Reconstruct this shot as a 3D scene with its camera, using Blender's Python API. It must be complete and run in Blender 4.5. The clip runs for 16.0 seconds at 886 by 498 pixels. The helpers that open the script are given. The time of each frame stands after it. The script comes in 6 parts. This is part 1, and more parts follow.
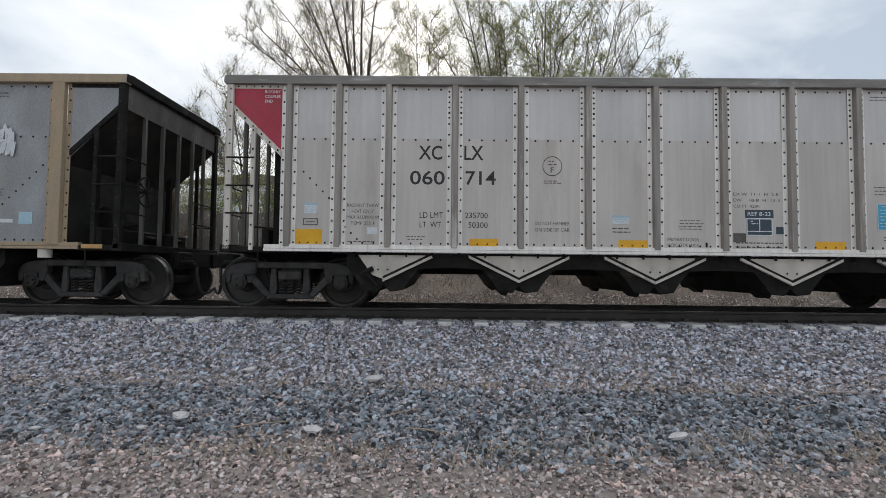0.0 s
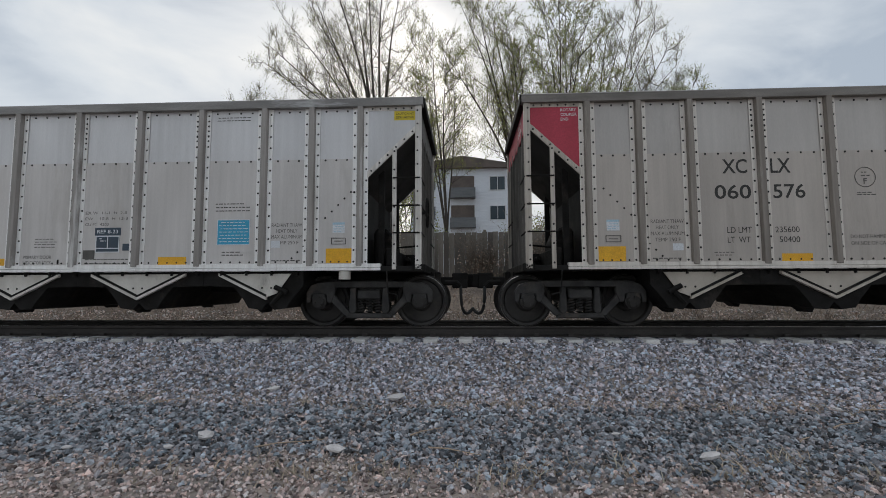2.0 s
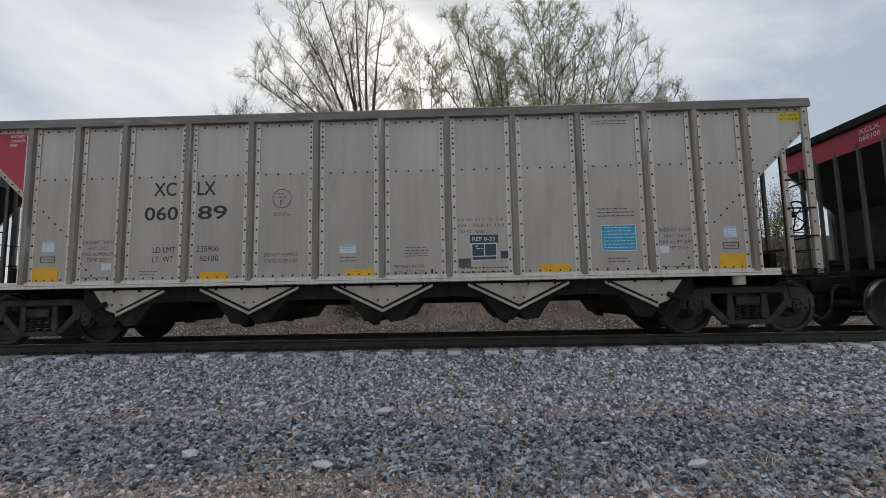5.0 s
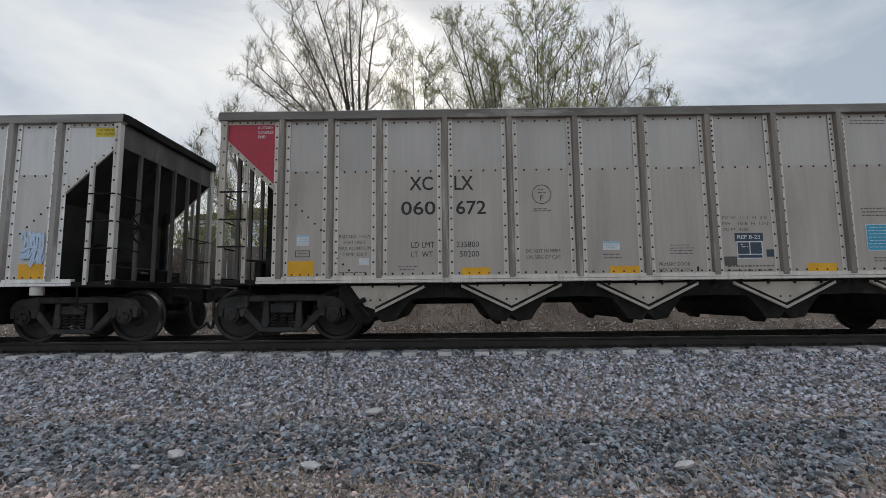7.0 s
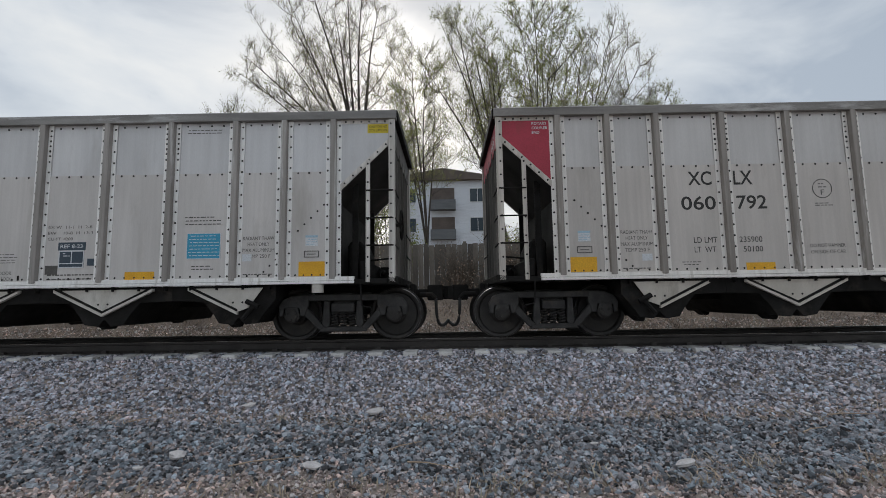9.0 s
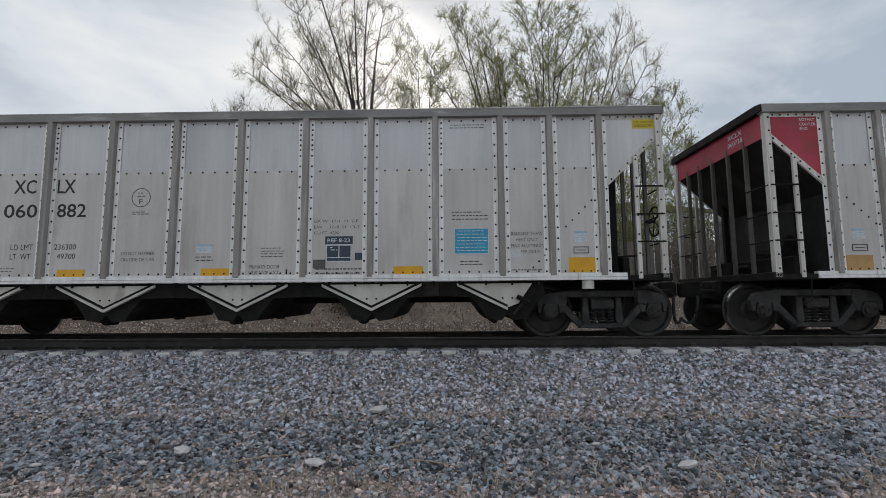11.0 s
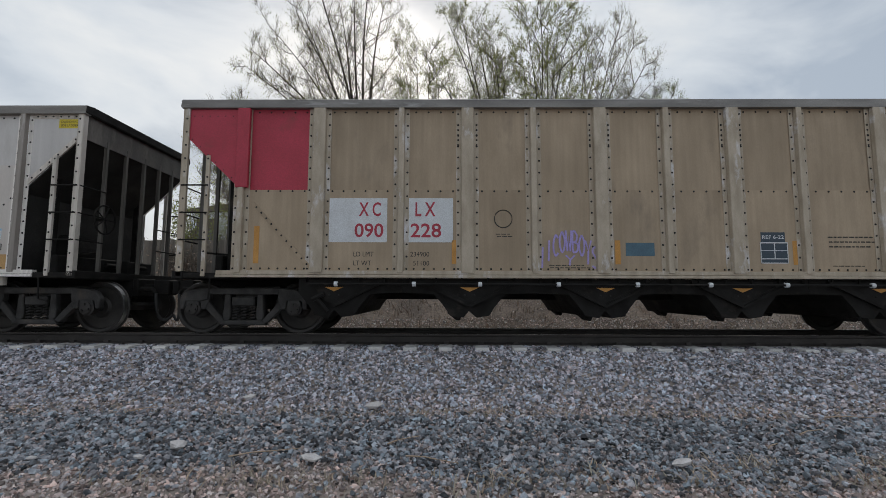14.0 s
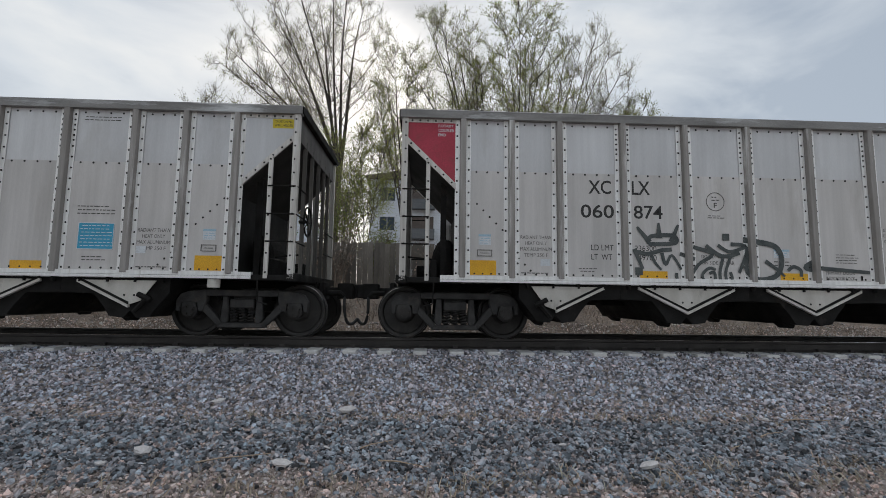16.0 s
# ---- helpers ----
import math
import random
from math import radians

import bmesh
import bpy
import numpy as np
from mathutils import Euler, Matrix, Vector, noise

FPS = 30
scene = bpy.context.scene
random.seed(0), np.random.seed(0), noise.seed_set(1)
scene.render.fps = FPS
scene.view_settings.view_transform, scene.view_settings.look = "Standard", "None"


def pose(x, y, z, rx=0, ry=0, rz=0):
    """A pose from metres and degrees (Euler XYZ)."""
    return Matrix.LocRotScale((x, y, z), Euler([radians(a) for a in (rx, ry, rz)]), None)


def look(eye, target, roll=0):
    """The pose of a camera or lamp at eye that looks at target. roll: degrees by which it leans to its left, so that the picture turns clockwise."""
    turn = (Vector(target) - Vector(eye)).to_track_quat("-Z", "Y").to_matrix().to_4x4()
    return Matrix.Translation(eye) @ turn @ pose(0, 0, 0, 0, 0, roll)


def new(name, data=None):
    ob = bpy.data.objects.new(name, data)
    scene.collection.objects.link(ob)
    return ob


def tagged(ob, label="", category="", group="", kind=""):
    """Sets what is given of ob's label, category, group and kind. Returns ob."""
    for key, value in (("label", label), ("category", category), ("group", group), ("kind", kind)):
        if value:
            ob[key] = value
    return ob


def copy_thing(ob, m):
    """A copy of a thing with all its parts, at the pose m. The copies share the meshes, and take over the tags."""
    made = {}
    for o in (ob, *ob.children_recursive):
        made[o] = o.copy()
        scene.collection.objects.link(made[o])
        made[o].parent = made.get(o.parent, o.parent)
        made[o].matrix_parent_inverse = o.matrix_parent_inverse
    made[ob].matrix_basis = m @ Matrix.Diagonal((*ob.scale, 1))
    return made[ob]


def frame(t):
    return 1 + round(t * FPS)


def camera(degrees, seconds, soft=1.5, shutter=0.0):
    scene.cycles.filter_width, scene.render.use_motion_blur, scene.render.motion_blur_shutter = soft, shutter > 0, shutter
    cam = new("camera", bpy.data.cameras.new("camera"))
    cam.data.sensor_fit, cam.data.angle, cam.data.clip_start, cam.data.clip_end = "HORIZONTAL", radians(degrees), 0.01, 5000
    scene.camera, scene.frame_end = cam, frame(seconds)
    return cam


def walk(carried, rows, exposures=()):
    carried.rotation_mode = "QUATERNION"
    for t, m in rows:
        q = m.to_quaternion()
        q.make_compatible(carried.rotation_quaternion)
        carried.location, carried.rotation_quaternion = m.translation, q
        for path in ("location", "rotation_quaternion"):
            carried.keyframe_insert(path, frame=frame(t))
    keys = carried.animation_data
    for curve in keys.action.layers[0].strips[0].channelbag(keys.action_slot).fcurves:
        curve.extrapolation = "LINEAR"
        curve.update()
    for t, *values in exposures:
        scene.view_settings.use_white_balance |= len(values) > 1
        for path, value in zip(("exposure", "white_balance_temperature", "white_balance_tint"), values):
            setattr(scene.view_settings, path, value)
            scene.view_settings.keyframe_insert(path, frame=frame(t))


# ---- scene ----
import itertools

cam = camera(87.1, 16.0, 0.85)
PATH = [
    (0, (0.121, 0.373, 0.881), (0.105, 2.371, 0.967), 0.6),
    (0.5, (0.119, 0.349, 0.879), (0.104, 2.347, 0.976), 0.4),
    (1, (0.105, 0.348, 0.871), (0.068, 2.344, 0.982), 0.9),
    (1.5, (0.124, 0.353, 0.87), (0.049, 2.347, 1.004), 0.6),
    (2, (0.118, 0.363, 0.872), (0.019, 2.354, 1.034), -0.2),
    (2.5, (0.124, 0.356, 0.874), (0.014, 2.345, 1.059), -0.6),
    (3, (0.132, 0.361, 0.869), (0.043, 2.349, 1.072), -1.0),
    (3.5, (0.144, 0.351, 0.871), (0.078, 2.339, 1.081), -1.2),
    (4, (0.137, 0.358, 0.873), (0.077, 2.346, 1.08), -1.5),
    (6.5, (0.152, 0.347, 0.876), (0.119, 2.335, 1.09), -0.2),
    (7, (0.151, 0.355, 0.87), (0.135, 2.343, 1.084), -0.6),
    (7.5, (0.157, 0.362, 0.871), (0.158, 2.35, 1.091), -0.7),
    (8, (0.156, 0.357, 0.871), (0.152, 2.345, 1.091), -0.9),
    (8.5, (0.151, 0.354, 0.873), (0.139, 2.343, 1.088), -1.0),
    (11, (0.161, 0.34, 0.873), (0.124, 2.329, 1.081), -0.4),
    (11.5, (0.151, 0.344, 0.871), (0.108, 2.333, 1.077), -0.4),
    (12, (0.164, 0.342, 0.873), (0.112, 2.331, 1.076), -0.4),
    (12.5, (0.148, 0.338, 0.876), (0.101, 2.326, 1.085), -0.2),
    (13, (0.142, 0.339, 0.874), (0.094, 2.328, 1.087), -0.0),
    (13.5, (0.148, 0.336, 0.873), (0.108, 2.325, 1.077), 0.1),
    (14, (0.146, 0.334, 0.876), (0.123, 2.324, 1.07), 0.2),
    (14.5, (0.149, 0.334, 0.872), (0.136, 2.325, 1.064), 0.5),
    (15, (0.151, 0.34, 0.873), (0.152, 2.331, 1.065), 0.5),
    (15.5, (0.147, 0.325, 0.878), (0.189, 2.314, 1.081), 0.5),
    (16, (0.146, 0.318, 0.881), (0.225, 2.305, 1.091), 0.8),
]
walk(cam, [(t, look(eye, target, roll)) for t, eye, target, roll in PATH], [(0.0, 0.33), (0.5, 0.14), (1.0, 0.06), (2.0, 0.01), (4.0, 0.0), (16.0, 0.0)])

# ---- world, sun and sky ----
SUN_TURN, SUN_UP = -8.0, 27.0     # degrees: left of straight ahead, above the horizon


def build_world():
    w = bpy.data.worlds.new("sky")
    scene.world = w
    w.use_nodes = True
    nt = w.node_tree
    nt.nodes.clear()
    N, L = nt.nodes.new, nt.links.new
    out, bg = N("ShaderNodeOutputWorld"), N("ShaderNodeBackground")
    sky = N("ShaderNodeTexSky")
    sky.sky_type, sky.sun_disc = "NISHITA", False
    sky.sun_elevation, sky.sun_rotation = radians(SUN_UP), radians(SUN_TURN)
    sky.air_density, sky.dust_density = 1.2, 2.0
    tc, mp = N("ShaderNodeTexCoord"), N("ShaderNodeMapping")
    mp.inputs["Scale"].default_value = (1.0, 1.0, 2.2)
    L(tc.outputs["Generated"], mp.inputs["Vector"])
    n1 = N("ShaderNodeTexNoise")
    n1.inputs["Scale"].default_value, n1.inputs["Detail"].default_value = 2.6, 7.0
    n1.inputs["Roughness"].default_value = 0.52
    n1.inputs["Distortion"].default_value = 0.4
    L(mp.outputs[0], n1.inputs["Vector"])
    ramp = N("ShaderNodeValToRGB")
    e = ramp.color_ramp.elements
    e[0].position, e[0].color = 0.39, (0.45, 0.515, 0.60, 1)
    e[1].position, e[1].color = 0.68, (0.86, 0.88, 0.885, 1)
    m = ramp.color_ramp.elements.new(0.54)
    m.color = (0.70, 0.75, 0.80, 1)
    L(n1.outputs["Fac"], ramp.inputs["Fac"])
    # the veiled sun brightens the cloud round it
    dot = N("ShaderNodeVectorMath")
    dot.operation = "DOT_PRODUCT"
    d = Vector((math.sin(radians(SUN_TURN)) * math.cos(radians(SUN_UP)), math.cos(radians(SUN_TURN)) * math.cos(radians(SUN_UP)), math.sin(radians(SUN_UP))))
    dot.inputs[1].default_value = d
    L(tc.outputs["Generated"], dot.inputs[0])
    p1 = N("ShaderNodeMapRange")
    p1.interpolation_type = "SMOOTHERSTEP"
    p1.inputs["From Min"].default_value, p1.inputs["From Max"].default_value = 0.988, 1.0
    p1.inputs["To Min"].default_value, p1.inputs["To Max"].default_value = 0.0, 0.26
    L(dot.outputs["Value"], p1.inputs["Value"])
    scl = N("ShaderNodeVectorMath")
    scl.operation = "SCALE"
    scl.inputs["Scale"].default_value = 0.10
    L(sky.outputs[0], scl.inputs[0])
    mix = N("ShaderNodeMix")
    mix.data_type = "RGBA"
    mix.inputs["Factor"].default_value = 0.86
    L(scl.outputs[0], mix.inputs["A"])
    L(ramp.outputs[0], mix.inputs["B"])
    add = N("ShaderNodeVectorMath")
    add.operation = "ADD"
    comb = N("ShaderNodeCombineXYZ")
    for i in range(3):
        L(p1.outputs[0], comb.inputs[i])
    L(mix.outputs["Result"], add.inputs[0])
    L(comb.outputs[0], add.inputs[1])
    L(add.outputs[0], bg.inputs["Color"])
    bg.inputs["Strength"].default_value = 0.97
    L(bg.outputs[0], out.inputs[0])
    sun = new("sun", bpy.data.lights.new("sun", "SUN"))
    sun.data.energy, sun.data.angle, sun.data.color = 0.8, radians(14), (1.0, 0.95, 0.88)
    sun.matrix_world = look(d * 60, (0, 0, 0))


build_world()

# ---- materials ----


def material(name, c1, c2, rough=0.6, metal=0.0, scale=8.0, stretch=(1, 1, 1), bump=0.0, fine=60.0, c3=None, tint=False, rnd=0.0, island=False, grain=0.13, glow_through=False, streak=0.0, wave=0.0, soot=False):
    """Two scales of noise between c1 and c2 (c3: sparse stains), gloss varied, a fine bump."""
    m = bpy.data.materials.new(name)
    m.use_nodes = True
    nt = m.node_tree
    N, L = nt.nodes.new, nt.links.new
    b = nt.nodes["Principled BSDF"]
    tc, mp = N("ShaderNodeTexCoord"), N("ShaderNodeMapping")
    mp.inputs["Scale"].default_value = stretch
    L(tc.outputs["Object"], mp.inputs["Vector"])
    info = N("ShaderNodeObjectInfo")
    off = N("ShaderNodeVectorMath")
    off.operation = "MULTIPLY_ADD"
    off.inputs[1].default_value = (1, 1, 1)
    L(mp.outputs[0], off.inputs[0])
    rm = N("ShaderNodeMath")
    rm.operation = "MULTIPLY"
    rm.inputs[1].default_value = 37.0
    L(info.outputs["Random"], rm.inputs[0])
    L(rm.outputs[0], off.inputs[2])
    big, small = N("ShaderNodeTexNoise"), N("ShaderNodeTexNoise")
    for n, s, d in ((big, scale, 5.0), (small, fine, 3.0)):
        n.inputs["Scale"].default_value, n.inputs["Detail"].default_value = s, d
        L(off.outputs[0], n.inputs["Vector"])
    r = N("ShaderNodeMapRange")
    r.inputs["From Min"].default_value, r.inputs["From Max"].default_value = 0.32, 0.68
    L(big.outputs["Fac"], r.inputs["Value"])
    mix = N("ShaderNodeMix")
    mix.data_type = "RGBA"
    mix.inputs["A"].default_value, mix.inputs["B"].default_value = (*c1, 1), (*c2, 1)
    L(r.outputs[0], mix.inputs["Factor"])
    col = mix.outputs["Result"]
    sm = N("ShaderNodeMapRange")
    sm.inputs["From Min"].default_value, sm.inputs["From Max"].default_value = 0.3, 0.7
    sm.inputs["To Min"].default_value, sm.inputs["To Max"].default_value = 1 - grain, 1 + grain
    L(small.outputs["Fac"], sm.inputs["Value"])
    mul = N("ShaderNodeVectorMath")
    mul.operation = "SCALE"
    L(col, mul.inputs[0])
    L(sm.outputs[0], mul.inputs["Scale"])
    col = mul.outputs[0]
    if c3:
        st = N("ShaderNodeTexNoise")
        st.inputs["Scale"].default_value, st.inputs["Detail"].default_value = scale * 0.45, 8.0
        st.inputs["Roughness"].default_value = 0.7
        L(off.outputs[0], st.inputs["Vector"])
        sr = N("ShaderNodeMapRange")
        sr.inputs["From Min"].default_value, sr.inputs["From Max"].default_value = 0.56, 0.72
        L(st.outputs["Fac"], sr.inputs["Value"])
        m3 = N("ShaderNodeMix")
        m3.data_type = "RGBA"
        m3.inputs["B"].default_value = (*c3, 1)
        L(sr.outputs[0], m3.inputs["Factor"])
        L(col, m3.inputs["A"])
        col = m3.outputs["Result"]
    if streak:
        # dust that rain has drawn downwards
        sp, sn = N("ShaderNodeMapping"), N("ShaderNodeTexNoise")
        sp.inputs["Scale"].default_value = (4.5, 1.0, 0.5)
        sn.inputs["Scale"].default_value, sn.inputs["Detail"].default_value = 1.7, 6.0
        L(off.outputs[0], sp.inputs["Vector"])
        L(sp.outputs[0], sn.inputs["Vector"])
        sv = N("ShaderNodeMapRange")
        sv.inputs["From Min"].default_value, sv.inputs["From Max"].default_value = 0.3, 0.7
        sv.inputs["To Min"].default_value, sv.inputs["To Max"].default_value = 1 - streak, 1 + streak
        L(sn.outputs["Fac"], sv.inputs["Value"])
        ml = N("ShaderNodeVectorMath")
        ml.operation = "SCALE"
        L(col, ml.inputs[0])
        L(sv.outputs[0], ml.inputs["Scale"])
        col = ml.outputs[0]
    if rnd or island:
        src = info.outputs["Random"]
        if island:
            g = N("ShaderNodeNewGeometry")
            src = g.outputs["Random Per Island"]
        v = N("ShaderNodeMapRange")
        v.inputs["To Min"].default_value, v.inputs["To Max"].default_value = 1 - rnd, 1 + rnd
        L(src, v.inputs["Value"])
        m4 = N("ShaderNodeVectorMath")
        m4.operation = "SCALE"
        L(col, m4.inputs[0])
        L(v.outputs[0], m4.inputs["Scale"])
        col = m4.outputs[0]
        if island:
            # neighbours differ in hue as well as in tone
            fr = N("ShaderNodeMath")
            fr.operation = "MULTIPLY"
            fr.inputs[1].default_value = 17.3
            L(src, fr.inputs[0])
            fc = N("ShaderNodeMath")
            fc.operation = "FRACT"
            L(fr.outputs[0], fc.inputs[0])
            hue = N("ShaderNodeMix")
            hue.data_type = "RGBA"
            hue.inputs["A"].default_value, hue.inputs["B"].default_value = (1.10, 0.97, 0.96, 1), (0.90, 1.0, 1.09, 1)
            L(fc.outputs[0], hue.inputs["Factor"])
            m6 = N("ShaderNodeVectorMath")
            m6.operation = "MULTIPLY"
            L(col, m6.inputs[0])
            L(hue.outputs["Result"], m6.inputs[1])
            col = m6.outputs[0]
    if tint:
        m5 = N("ShaderNodeVectorMath")
        m5.operation = "MULTIPLY"
        L(col, m5.inputs[0])
        L(info.outputs["Color"], m5.inputs[1])
        col = m5.outputs[0]
    L(col, b.inputs["Base Color"])
    rr = N("ShaderNodeMapRange")
    rr.inputs["To Min"].default_value, rr.inputs["To Max"].default_value = max(0.05, rough - 0.12), min(1.0, rough + 0.12)
    L(big.outputs["Fac"], rr.inputs["Value"])
    L(rr.outputs[0], b.inputs["Roughness"])
    b.inputs["Metallic"].default_value = metal
    if soot:
        b.inputs["Specular IOR Level"].default_value = 0.15
    if bump:
        bp = N("ShaderNodeBump")
        bp.inputs["Strength"].default_value, bp.inputs["Distance"].default_value = bump, 0.01
        L(small.outputs["Fac"], bp.inputs["Height"])
        L(bp.outputs[0], b.inputs["Normal"])
        if wave:
            # sheets that bulge between their rivets
            bw = N("ShaderNodeBump")
            bw.inputs["Strength"].default_value, bw.inputs["Distance"].default_value = wave, 0.05
            L(big.outputs["Fac"], bw.inputs["Height"])
            L(bw.outputs[0], bp.inputs["Normal"])
    if glow_through:
        # thin leaves let light through
        tr, ms = N("ShaderNodeBsdfTranslucent"), N("ShaderNodeMixShader")
        L(col, tr.inputs["Color"])
        ms.inputs[0].default_value = 0.55
        L(b.outputs[0], ms.inputs[1])
        L(tr.outputs[0], ms.inputs[2])
        L(ms.outputs[0], nt.nodes["Material Output"].inputs["Surface"])
    return m


